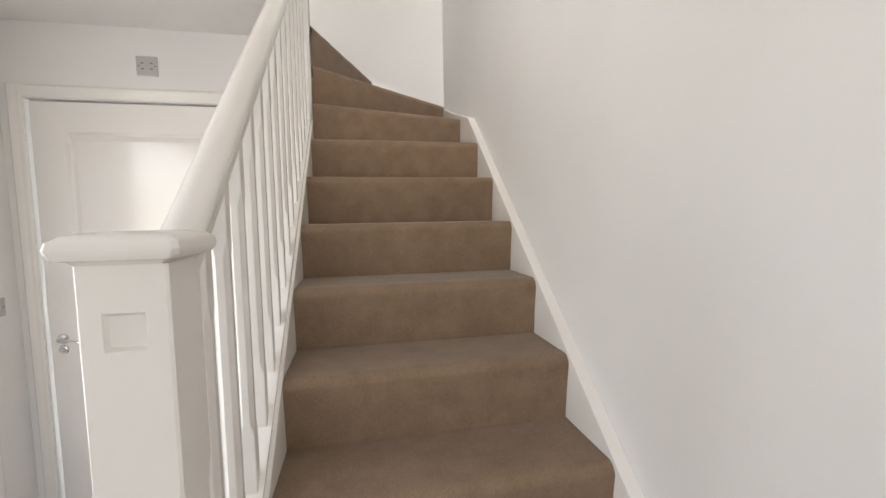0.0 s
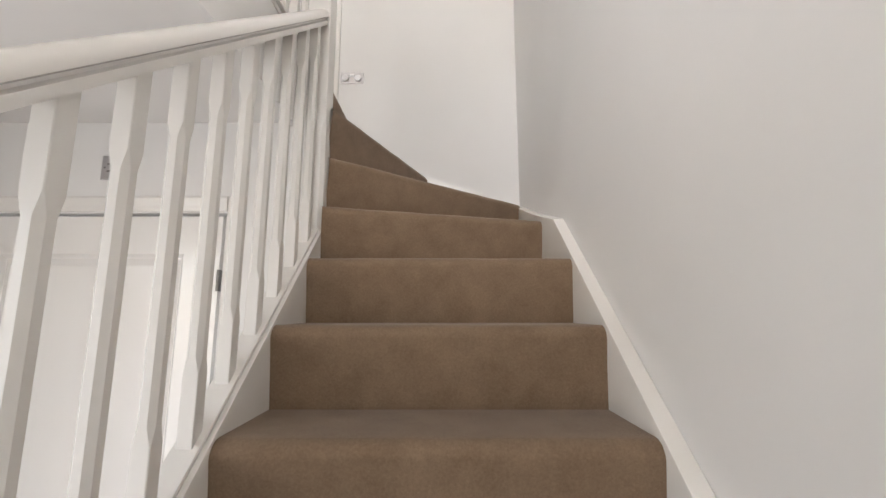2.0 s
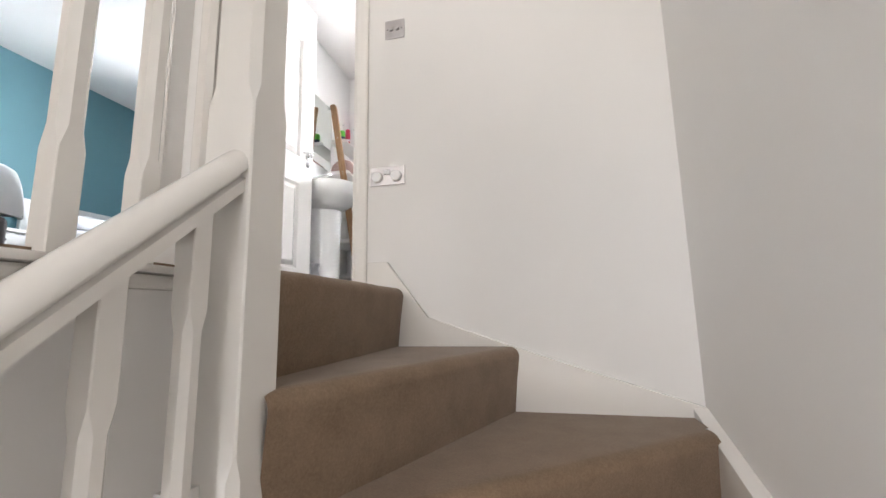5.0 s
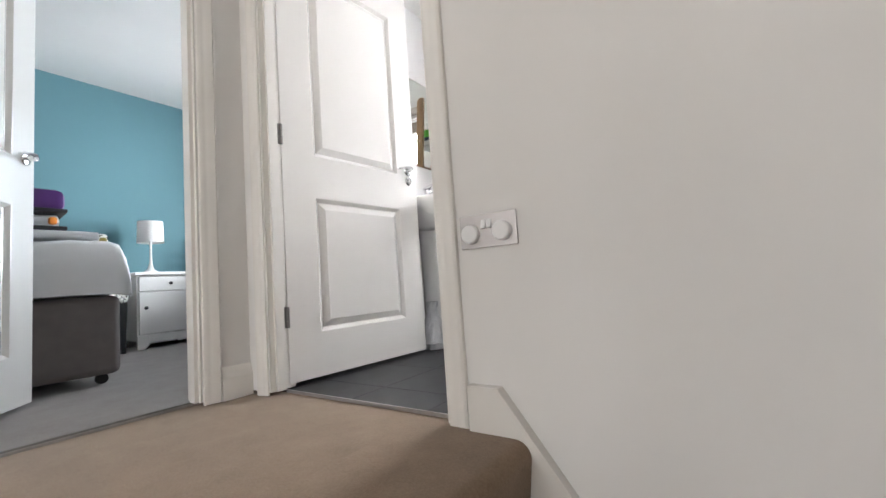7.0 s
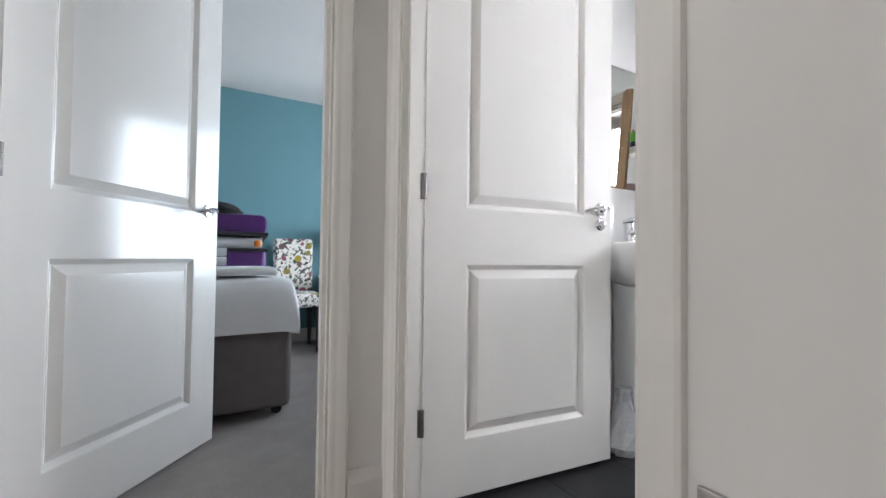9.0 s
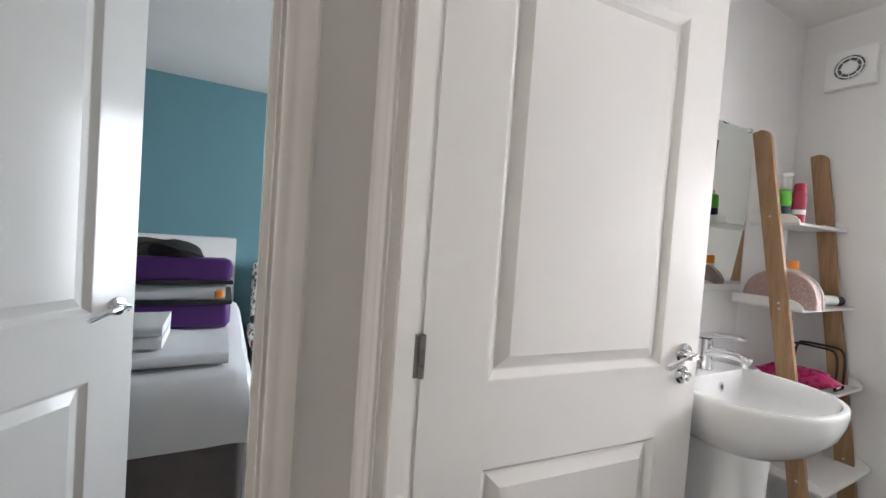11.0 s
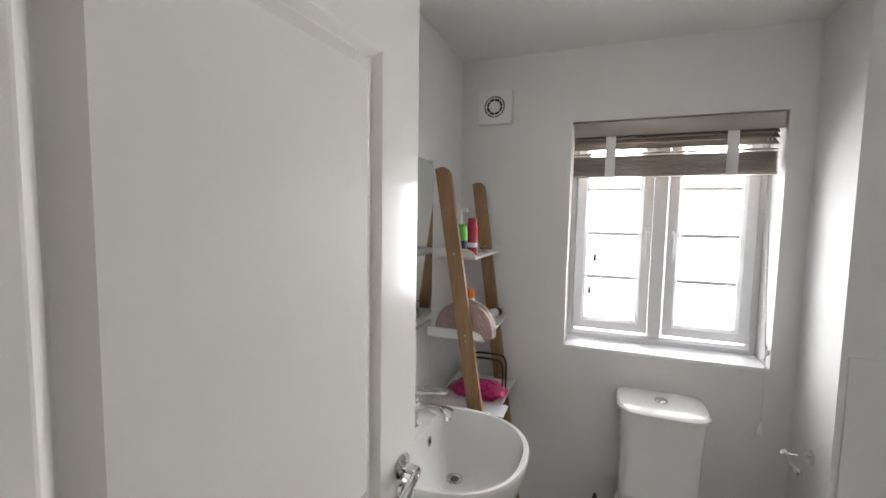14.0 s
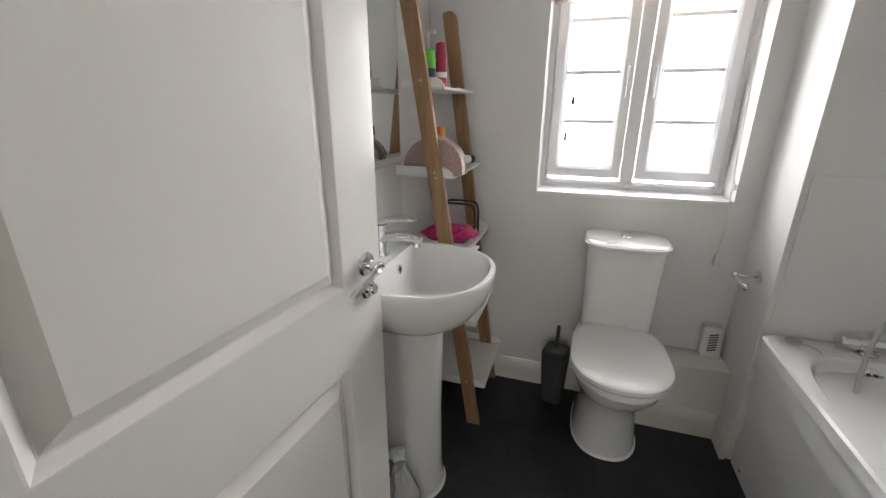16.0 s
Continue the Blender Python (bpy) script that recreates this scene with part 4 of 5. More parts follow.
for y0, top in ((5.122, 4.178), (5.548, 4.164)):
    z0 = FLOOR1 - 0.006
    pts = [(ladder_x(z0), z0), (ladder_x(z0) + 0.052, z0)]
    arc = []
    for i in range(7):
        a = math.pi / 2 * i / 6
        arc.append((ladder_x(top - 0.03) + 0.018 + 0.03 * math.cos(a) + 0.002, top - 0.03 + 0.03 * math.sin(a)))
    pts += arc + [(ladder_x(top), top - 0.006)]
    bm = prism(pts, "y", y0, y0 + 0.018, bevel=0.0015)
    if y0 < 5.3:
        for v in bm.verts:
            v.co.y += splay(v.co.z)
    rail = part("side_rail", bm, OAK, shelf)
    for z in (3.895, 3.618, 3.6, 3.345, 3.325, 3.07, 2.80):
        part("screw", lathe([(0, 0), (0.004, 0), (0.0035, 0.0015), (0, 0.0016)], (ladder_x(z) + 0.026, y0 + (splay(z) if y0 < 5.3 else 0), z), (0, -1, 0), 10), BRUSHED, rail)
for z, xf in ((3.872, -1.932), (3.597, -1.893), (3.322, -1.852), (3.047, -1.812), (2.772, -1.77)):
    back = max(-2.104, ladder_x(z) - 0.06 * (4.15 - z) / 0.28)
    bm = bmesh.new()
    q = (5.172 if z > 3.8 else 5.131) + splay(z)
    prof = [(q + 0.006, z + 0.036), (q, z + 0.034), (q, z + 0.008), (q + 0.007, z), (5.592 - 0.024, z), (5.592 - 0.017, z + 0.008), (5.592 - 0.017, z + 0.034), (5.592 - 0.023, z + 0.036), (5.592 - 0.027, z + 0.012), (5.592 - 0.031, z + 0.008), (q + 0.014, z + 0.008), (q + 0.01, z + 0.012)]
    rings = []
    for x, k in ((back, 1.0), (xf - 0.03, 1.0), (xf - 0.012, 0.72), (xf, 0.3)):
        rings.append([Vector((x, yy, z + min(zz - z, 0.008 + (zz - z - 0.008) * k) if zz > z + 0.008 else zz)) for yy, zz in prof])
    part("tray", loft(rings), SHELFPAINT, shelf, "white tray with turned-up ends")


def bottle(name, x, y, z, profile, mat, label, cat):
    ob = thing(name, (x, y, z), label, cat)
    part("bottle_body", lathe(profile, (x, y, z), seg=18), mat, ob)
    return ob


S1, S2, S3 = 3.8805, 3.6055, 3.3305
soap = bottle("pump_bottle", -1.998, 5.228, S1, [(0, 0), (0.024, 0), (0.025, 0.004), (0.025, 0.055), (0, 0.056)], NAVY, "navy and green pump bottle on the top shelf", "bottle")
part("bottle_shoulder", lathe([(0, 0.056), (0.025, 0.056), (0.025, 0.075), (0.023, 0.106), (0.012, 0.112), (0, 0.112)], (-1.998, 5.228, S1), seg=18), GREEN, soap, "bright green upper half")
pb = lathe([(0, 0.112), (0.006, 0.112), (0.005, 0.16), (0, 0.16)], (-1.998, 5.228, S1), seg=12)
box(-2.003, -1.973, 5.223, 5.233, S1 + 0.155, S1 + 0.166, 0.002, pb)
part("pump_head", pb, PLASTIC, soap, "clear white pump")
can = bottle("aerosol_can", -1.968, 5.268, S1, [(0, 0), (0.019, 0), (0.020, 0.003), (0.020, 0.1), (0.017, 0.108), (0, 0.108)], CRIMSON, "crimson aerosol can on the top shelf", "aerosol can")
part("can_cap", lathe([(0, 0.108), (0.017, 0.108), (0.017, 0.128), (0.014, 0.134), (0, 0.135)], (-1.968, 5.268, S1), seg=18), CRIMSON, can)
part("can_label", lathe([(0.0202, 0.03), (0.0206, 0.03), (0.0206, 0.046), (0.0202, 0.046), (0.0202, 0.03)], (-1.968, 5.268, S1), seg=18, cap=False), PAPER, can, "pale printed band")
card = thing("razor_pack", (-1.965, 5.45, S1), "flat pale blue packet lying on the top shelf", "packet")
part("packet_body", box(-1.985, -1.945, 5.41, 5.50, S1, S1 + 0.006, 0.001), PAPER, card)
part("packet_print", box(-1.978, -1.962, 5.43, 5.47, S1 + 0.006, S1 + 0.0065), BLUE, card, "blue printed strip")

purse = thing("cosmetic_bag", (-1.968, 5.215, S2), "rose glitter half-round cosmetic bag with a zip", "cosmetic bag")
hb = [(0.106 * math.cos(math.pi * i / 16), 0.004 + 0.118 * math.sin(math.pi * i / 16) ** 0.75) for i in range(17)]
rings = []
for y, f in ((5.180, 0.9), (5.184, 0.97), (5.215, 1.0), (5.246, 0.97), (5.252, 0.88)):
    rings.append([Vector((-1.968 + p * f, y, S2 + q * f)) for p, q in hb] + [Vector((-1.968 - 0.09 * f, y, S2)), Vector((-1.968 + 0.09 * f, y, S2))])
part("bag_body", loft(rings), GLITTER, purse)
part("zip", tube([Vector((-1.968 + p * 1.003, 5.215, S2 + q * 1.003 + 0.001)) for p, q in hb], 0.0028, 6), CREAM, purse, "pale zip along the rounded edge")
vit = bottle("orange_cap_bottle", -1.977, 5.295, S2, [(0, 0), (0.019, 0), (0.019, 0.10), (0.014, 0.118), (0, 0.12)], PLASTIC, "white bottle with an orange cap", "bottle")
part("cap", lathe([(0, 0.118), (0.016, 0.118), (0.015, 0.15), (0, 0.152)], (-1.977, 5.295, S2), seg=18), ORANGE, vit, "orange screw cap")
tub = thing("cosmetic_tube", (-1.925, 5.47, S2), "white cosmetic tube with a black cap lying down", "tube")
part("tube_body", lathe([(0, 0), (0.017, 0), (0.018, 0.03), (0.018, 0.085), (0, 0.085)], (-1.96, 5.43, S2 + 0.019), (0.35, 1, 0), 16), PLASTIC, tub)
part("cap", lathe([(0, 0), (0.016, 0), (0.016, 0.028), (0, 0.028)], (-1.931, 5.51, S2 + 0.019), (0.35, 1, 0), 16), BLACK, tub, "black cap")

wipes = thing("wipes_pack", (-1.95, 5.34, S3), "bright pink plastic pack of wipes on the shelf", "wipes pack")
rings = []
for x, f in ((-2.062, 0.06), (-2.048, 0.3), (-2.02, 0.9), (-1.95, 1.0), (-1.885, 0.94), (-1.858, 0.3), (-1.842, 0.06)):
    ring = []
    for i in range(20):
        a = 2 * math.pi * i / 20
        c, s = math.cos(a), math.sin(a)
        w = 0.004 * noise.noise(Vector((i * 0.9, x * 30, 0)))
        ring.append(Vector((x + 0.004 * s, 5.335 + 0.045 * math.copysign(abs(c) ** 0.7, c) * (0.85 + 0.15 * f) + w, S3 + 0.035 + 0.034 * f * math.copysign(abs(s) ** 0.8, s) + w * 0.5 * f)))
    rings.append(ring)
part("pack_body", loft(rings), PINKWRAP, wipes)
part("pack_print", prism([(5.3005, S3 + 0.05), (5.293, S3 + 0.034), (5.2905, S3 + 0.034), (5.298, S3 + 0.052)], "x", -1.965, -1.915), PAPER, wipes, "unreadable pale print")
part("pack_print", prism([(5.299, S3 + 0.05), (5.2915, S3 + 0.034), (5.2895, S3 + 0.034), (5.297, S3 + 0.052)], "x", -1.905, -1.885), CRIMSON, wipes, "dark round print")
stand = thing("wire_caddy", (-1.94, 5.42, S3), "small black wire basket frame on the shelf", "wire basket")
for y in (5.388, 5.45):
    part("wire_hoop", tube(smooth_path([(-2.005, y, S3 + 0.004), (-2.005, y, S3 + 0.09), (-1.998, y, S3 + 0.126), (-1.978, y, S3 + 0.137), (-1.895, y, S3 + 0.137), (-1.875, y, S3 + 0.126), (-1.868, y, S3 + 0.09), (-1.868, y, S3 + 0.004)]), 0.0042, 8), BLACK, stand)
for x in (-2.005, -1.868):
    part("wire_link", tube([(x, 5.388, S3 + 0.0045), (x, 5.45, S3 + 0.0045)], 0.003, 8), BLACK, stand)
for i, (x0, x1, y0, y1) in enumerate(((-2.08, -1.872, 5.165, 5.26), (-2.04, -1.838, 5.19, 5.286))):
    sheet = thing("leaflet", ((x0 + x1) / 2, (y0 + y1) / 2, S3 + 0.004 * i), "white paper leaflet hanging over the shelf edge", "leaflet", "leaflets on the shelf")
    z = S3 + 0.0006 + 0.003 * i
    part("paper", loft([[Vector((x, y0 + 0.006 * k, zz)), Vector((x, y1 + 0.006 * k, zz)), Vector((x, y1 + 0.006 * k, zz + 0.0012)), Vector((x, y0 + 0.006 * k, zz + 0.0012))] for k, (x, zz) in enumerate(((x0, z + 0.014), (x0 + 0.08, z), (x1 - 0.02, z), (x1, z - 0.004 + 0.004 * i), (x1 + 0.012, z - 0.009 + 0.004 * i)))]), PAPER, sheet)
    if i == 0:
        part("print_block", box(-1.985, -1.96, 5.185, 5.205, z + 0.0012, z + 0.0018), BLUE, sheet, "blue printed square")

# ---- toilet ----
TX = -1.308
wc = thing("toilet", (TX, 5.35, FLOOR1 - 0.008), "white ceramic close-coupled toilet with the lid down", "toilet")


def pan_ring(w, y0, y1, z, p=2.4, q=3.6, taper=0.0):
    """A rounded ring, blunt at the back and oval in front."""
    out = []
    yc = y0 + (y1 - y0) * 0.42
    for i in range(36):
        a = 2 * math.pi * i / 36
        c, s = math.cos(a), math.sin(a)
        front = s < 0
        e = 2 / (2.0 if front else q)
        out.append(Vector((TX + w * (1 - taper * max(0.0, s)) * math.copysign(abs(c) ** (2 / (p if front else max(p, q * 0.8))), c), yc + ((yc - y0) if front else (y1 - yc)) * math.copysign(abs(s) ** e, s), z)))
    return out


part("pan", loft([pan_ring(0.118, 5.20, 5.565, FLOOR1 - 0.007), pan_ring(0.114, 5.205, 5.565, FLOOR1 + 0.04), pan_ring(0.104, 5.215, 5.565, FLOOR1 + 0.14), pan_ring(0.108, 5.185, 5.565, FLOOR1 + 0.22), pan_ring(0.135, 5.10, 5.57, FLOOR1 + 0.29), pan_ring(0.152, 5.045, 5.575, FLOOR1 + 0.345), pan_ring(0.155, 5.03, 5.58, FLOOR1 + 0.375), pan_ring(0.150, 5.035, 5.58, FLOOR1 + 0.385)]), CERAMIC, wc)
part("sealant", loft([pan_ring(0.123, 5.194, 5.566, FLOOR1 - 0.007), pan_ring(0.118, 5.2, 5.566, FLOOR1 + 0.002)]), PLASTIC, wc, "white sealant line")
part("seat", loft([pan_ring(0.150, 5.03, 5.425, FLOOR1 + 0.386, 2.2, 6, 0.16), pan_ring(0.157, 5.022, 5.43, FLOOR1 + 0.391, 2.2, 6, 0.16), pan_ring(0.157, 5.022, 5.43, FLOOR1 + 0.402, 2.2, 6, 0.16)]), SEATPLASTIC, wc)
part("lid", loft([pan_ring(0.156, 5.024, 5.43, FLOOR1 + 0.404, 2.2, 6, 0.16), pan_ring(0.161, 5.017, 5.432, FLOOR1 + 0.411, 2.2, 6, 0.16), pan_ring(0.160, 5.018, 5.432, FLOOR1 + 0.422, 2.2, 6, 0.16), pan_ring(0.153, 5.027, 5.427, FLOOR1 + 0.4285, 2.2, 6, 0.16), pan_ring(0.125, 5.06, 5.40, FLOOR1 + 0.4325, 2.3, 6), pan_ring(0.06, 5.14, 5.33, FLOOR1 + 0.4345, 2.2, 4)]), SEATPLASTIC, wc)
for dx in (-0.075, 0.075):
    part("seat_hinge", lathe([(0, 0), (0.014, 0), (0.014, 0.03), (0, 0.034)], (TX + dx, 5.442, FLOOR1 + 0.386), seg=14), PLASTIC, wc)


def cis_ring(w, y0, y1, z, e=0.28, b=0.012):
    out = []
    for i in range(28):
        a = 2 * math.pi * i / 28
        c, s = math.cos(a), math.sin(a)
        yy = (y0 + y1) / 2 + (y1 - y0) / 2 * math.copysign(abs(s) ** 0.3, s)
        bulge = -b * (1 - (c * c)) if s < 0 else 0
        out.append(Vector((TX + w * math.copysign(abs(c) ** e, c), yy + bulge, z)))
    return out


part("cistern", loft([cis_ring(0.127, 5.43, 5.59, FLOOR1 + 0.384), cis_ring(0.129, 5.428, 5.59, FLOOR1 + 0.44), cis_ring(0.132, 5.418, 5.59, FLOOR1 + 0.6), cis_ring(0.138, 5.412, 5.59, FLOOR1 + 0.738)]), CERAMIC, wc)
part("cistern_lid", loft([cis_ring(0.142, 5.412, 5.59, FLOOR1 + 0.7385, 0.5, 0.03), cis_ring(0.149, 5.404, 5.59, FLOOR1 + 0.744, 0.5, 0.034), cis_ring(0.150, 5.403, 5.59, FLOOR1 + 0.753, 0.5, 0.034), cis_ring(0.143, 5.412, 5.588, FLOOR1 + 0.763, 0.5, 0.03), cis_ring(0.10, 5.44, 5.57, FLOOR1 + 0.7665, 0.5, 0.02)]), CERAMIC, wc)
bt = part("flush_button", lathe([(0, 0), (0.022, 0), (0.021, 0.004), (0.018, 0.006), (0, 0.007)], (TX, 5.49, FLOOR1 + 0.766), seg=20), CHROME, wc, "chrome dual flush button")
brush = thing("toilet_brush", (-1.515, 5.49, FLOOR1 - 0.008), "dark grey toilet brush in a tapered holder", "toilet brush")
br = []
for z, r in ((FLOOR1 - 0.006, 0.049), (FLOOR1 + 0.01, 0.051), (FLOOR1 + 0.235, 0.064), (FLOOR1 + 0.250, 0.058), (FLOOR1 + 0.258, 0.034)):
    br.append([Vector((-1.515 + r * math.cos(a), 5.49 + r * math.sin(a), z)) for a in [math.pi / 2 * (i // 2) + 0.55 + (0.16 if i % 2 else -0.16) for i in range(8)]])
part("holder", loft(br), DARKGREY, brush)
part("brush_handle", lathe([(0, 0), (0.008, 0), (0.008, 0.085), (0.006, 0.095), (0, 0.097)], (-1.515, 5.49, FLOOR1 + 0.262), seg=12), DARKGREY, brush)

structure("pipe_boxing", box(-1.185, -0.886, 5.452, BY1 - 0.001, FLOOR1 - 0.012, 2.888, 0.003), GLOSS, "white boxed-in pipe ledge beside the toilet", "boxing")
skirting("baseboard_pipe_boxing", "y", 5.452, -1, -1.185, -0.902, FLOOR1 - 0.012, 0.112, "white skirting board on the pipe boxing")
fresh = thing("air_freshener", (-0.925, 5.56, 2.888), "small white slotted air freshener on the ledge", "air freshener")
part("freshener_body", prism([(-0.968, 2.889), (-0.9, 2.889), (-0.912, 3.012), (-0.92, 3.02), (-0.966, 3.02), (-0.974, 3.012)], "y", 5.545, 5.588, bevel=0.004), PLASTIC, fresh)
for i in range(7):
    z = 2.915 + i * 0.011
    part("slot", prism([(-0.952, z), (-0.922, z + 0.008), (-0.922, z + 0.013), (-0.952, z + 0.005)], "y", 5.5435, 5.546), DARKGREY, fresh)
roll = thing("toilet_roll_holder", (-0.886, 5.44, 3.27), "empty chrome toilet roll holder on the wall", "toilet roll holder")
rb = lathe([(0, 0), (0.022, 0), (0.022, 0.008), (0.016, 0.012), (0, 0.013)], (-0.886, 5.44, 3.278), (-1, 0, 0), 20)
tube([(-0.897, 5.44, 3.278), (-0.955, 5.44, 3.278)], 0.0055, 10, rb)
part("wall_rose", rb, CHROME, roll)
ab = tube([(-0.958, 5.44, 3.278), (-0.955, 5.345, 3.272)], 0.0055, 10)
for c in ((-0.958, 5.44, 3.278), (-0.955, 5.345, 3.272)):
    bmesh.ops.create_uvsphere(ab, u_segments=14, v_segments=10, radius=0.0115, matrix=Matrix.Translation(c))
part("roll_arm", ab, CHROME, roll)

# ---- bath ----
bath = thing("bathtub", (-0.5, 4.6, FLOOR1 - 0.008), "white acrylic bathtub with a side panel", "bathtub")
TZ = 3.128


def tub_ring(x0, x1, y0, y1, z, p=2.0):
    out = []
    for i in range(48):
        a = 2 * math.pi * i / 48
        c, s = math.cos(a), math.sin(a)
        out.append(Vector(((x0 + x1) / 2 + (x1 - x0) / 2 * math.copysign(abs(c) ** (2 / p), c), (y0 + y1) / 2 + (y1 - y0) / 2 * math.copysign(abs(s) ** (2 / p), s), z)))
    return out


X0, X1, Y0, Y1 = -0.892, -0.1205, 3.94, 5.326
part("tub_shell", loft([tub_ring(X0, X1, Y0, Y1, TZ - 0.04, 40), tub_ring(X0, X1, Y0, Y1, TZ - 0.006, 40), tub_ring(X0 + 0.006, X1 - 0.001, Y0 + 0.001, Y1 - 0.001, TZ, 30),
                        tub_ring(-0.856, -0.16, 4.0, 5.238, TZ - 0.001, 6.0), tub_ring(-0.848, -0.168, 4.01, 5.230, TZ - 0.010, 6.0), tub_ring(-0.82, -0.195, 4.08, 5.205, TZ - 0.2, 5.0), tub_ring(-0.76, -0.26, 4.2, 5.13, TZ - 0.36, 3.4), tub_ring(-0.66, -0.33, 4.35, 5.0, TZ - 0.39, 3.0)]), ACRYLIC, bath)
pp = [(-0.883, TZ - 0.04), (-0.879, TZ - 0.125), (-0.862, TZ - 0.145), (-0.859, TZ - 0.42), (-0.866, TZ - 0.44), (-0.864, FLOOR1 - 0.008), (-0.82, FLOOR1 - 0.008), (-0.82, TZ - 0.04)]
part("side_panel", prism(pp, "y", 3.94, 5.334), ACRYLIC, bath)
part("panel_screw", lathe([(0, 0), (0.007, 0), (0.006, 0.003), (0, 0.0035)], (-0.866, 5.255, FLOOR1 + 0.03), (-1, 0, 0), 12), CHROME, bath)
mix = thing("bath_mixer", (-0.56, 5.27, TZ), "chrome bath mixer with a hose", "tap")
mbm = tube([(-0.668, 5.285, TZ + 0.03), (-0.42, 5.285, TZ + 0.03)], 0.02, 18)
for cx in (-0.635, -0.455):
    lathe([(0, 0), (0.03, 0), (0.029, 0.006), (0.016, 0.012), (0.016, 0.03), (0, 0.03)], (cx, 5.285, TZ - 0.001), seg=18, bm=mbm)
tube(smooth_path([(-0.54, 5.275, TZ + 0.03), (-0.54, 5.23, TZ + 0.028), (-0.54, 5.185, TZ + 0.008)]), 0.015, 12, mbm)
part("mixer_body", mbm, CHROME, mix)
for cx, d in ((-0.664, -1), (-0.424, 1)):
    part("tap_head", lathe([(0, 0), (0.022, 0), (0.0265, 0.006), (0.0265, 0.04), (0.022, 0.046), (0, 0.047)], (cx, 5.285, TZ + 0.03), (d, 0, 0), 20), CHROME, mix)
part("shower_hose", tube(smooth_path([(-0.55, 5.275, TZ + 0.055), (-0.585, 5.25, TZ + 0.15), (-0.635, 5.215, TZ + 0.165), (-0.672, 5.2, TZ + 0.13), (-0.702, 5.17, TZ + 0.068), (-0.724, 5.13, TZ - 0.019), (-0.732, 5.1, TZ - 0.086), (-0.722, 5.075, TZ - 0.16), (-0.66, 5.04, TZ - 0.28), (-0.5, 5.0, TZ - 0.37)]), 0.0065, 10), BRUSHED, mix, "silver ribbed shower hose")
ovf = part("overflow_plate", lathe([(0, 0), (0.034, 0), (0.033, 0.006), (0.026, 0.01), (0, 0.01)], (-0.645, 5.226, TZ - 0.05), (0, -1, 0.12), 24), CHROME, bath, "chrome bath overflow")
for i in range(6):
    a = i * math.pi / 3
    part("overflow_hole", lathe([(0, 0), (0.005, 0), (0.005, 0.001), (0, 0.001)], (-0.645 + 0.017 * math.cos(a), 5.2155, TZ - 0.048 + 0.017 * math.sin(a)), (0, -1, 0.12), 10), BLACK, ovf)
plug = thing("bath_plug", (-0.80, 5.285, TZ), "chrome bath plug lying on the rim with its chain", "bath plug")
part("plug_body", lathe([(0, 0), (0.02, 0), (0.024, 0.004), (0.022, 0.009), (0.008, 0.011), (0, 0.012)], (-0.815, 5.287, TZ + 0.0005), seg=20), BRUSHED, plug)
part("plug_chain", tube(smooth_path([(-0.80, 5.285, TZ + 0.004), (-0.78, 5.27, TZ + 0.003), (-0.765, 5.245, TZ + 0.003), (-0.76, 5.225, TZ - 0.02), (-0.75, 5.2, TZ - 0.10), (-0.70, 5.19, TZ - 0.16), (-0.65, 5.205, TZ - 0.09)]), 0.0018, 6), BRUSHED, plug)

bag = thing("plastic_bag", (-1.94, 4.77, FLOOR1 - 0.008), "crumpled clear plastic bag on the floor beside the basin", "plastic bag")
rings = []
for j, (z, r) in enumerate(((0.0, 0.055), (0.03, 0.075), (0.08, 0.062), (0.13, 0.045), (0.17, 0.02), (0.20, 0.026), (0.215, 0.03))):
    rings.append([Vector((-1.94 + (r + 0.022 * noise.noise(Vector((i * 0.7, j * 0.8, 1)))) * math.cos(2 * math.pi * i / 24), 4.765 + (r + 0.022 * noise.noise(Vector((i * 0.7, j * 0.8, 5)))) * math.sin(2 * math.pi * i / 24), FLOOR1 - 0.007 + z * 1.15)) for i in range(24)])
part("bag_film", loft(rings), BAG, bag, smooth=False)

# ---- bedroom ----
FB = FLOOR1 - 0.005
bed = thing("divan_bed", (-3.7, 3.0, FB), "grey divan bed with white bedding and a white headboard", "bed")
part("divan_base", box(-4.5, -2.885, 2.30, 3.685, FB + 0.045, FB + 0.39, 0.03, seg=3), DIVAN, bed)
for cx, cy in ((-2.96, 3.63), (-2.96, 2.36), (-4.4, 3.63), (-4.4, 2.36)):
    cb = lathe([(0, 0), (0.022, 0), (0.024, 0.004), (0.024, 0.018), (0.022, 0.022), (0, 0.022)], (cx - 0.011, cy, FB + 0.024), (1, 0, 0), 16)
    part("castor", cb, BLACK, bed)
part("mattress", box(-4.5, -2.885, 2.31, 3.68, FB + 0.39, FB + 0.56, 0.05, seg=3), LINEN, bed)


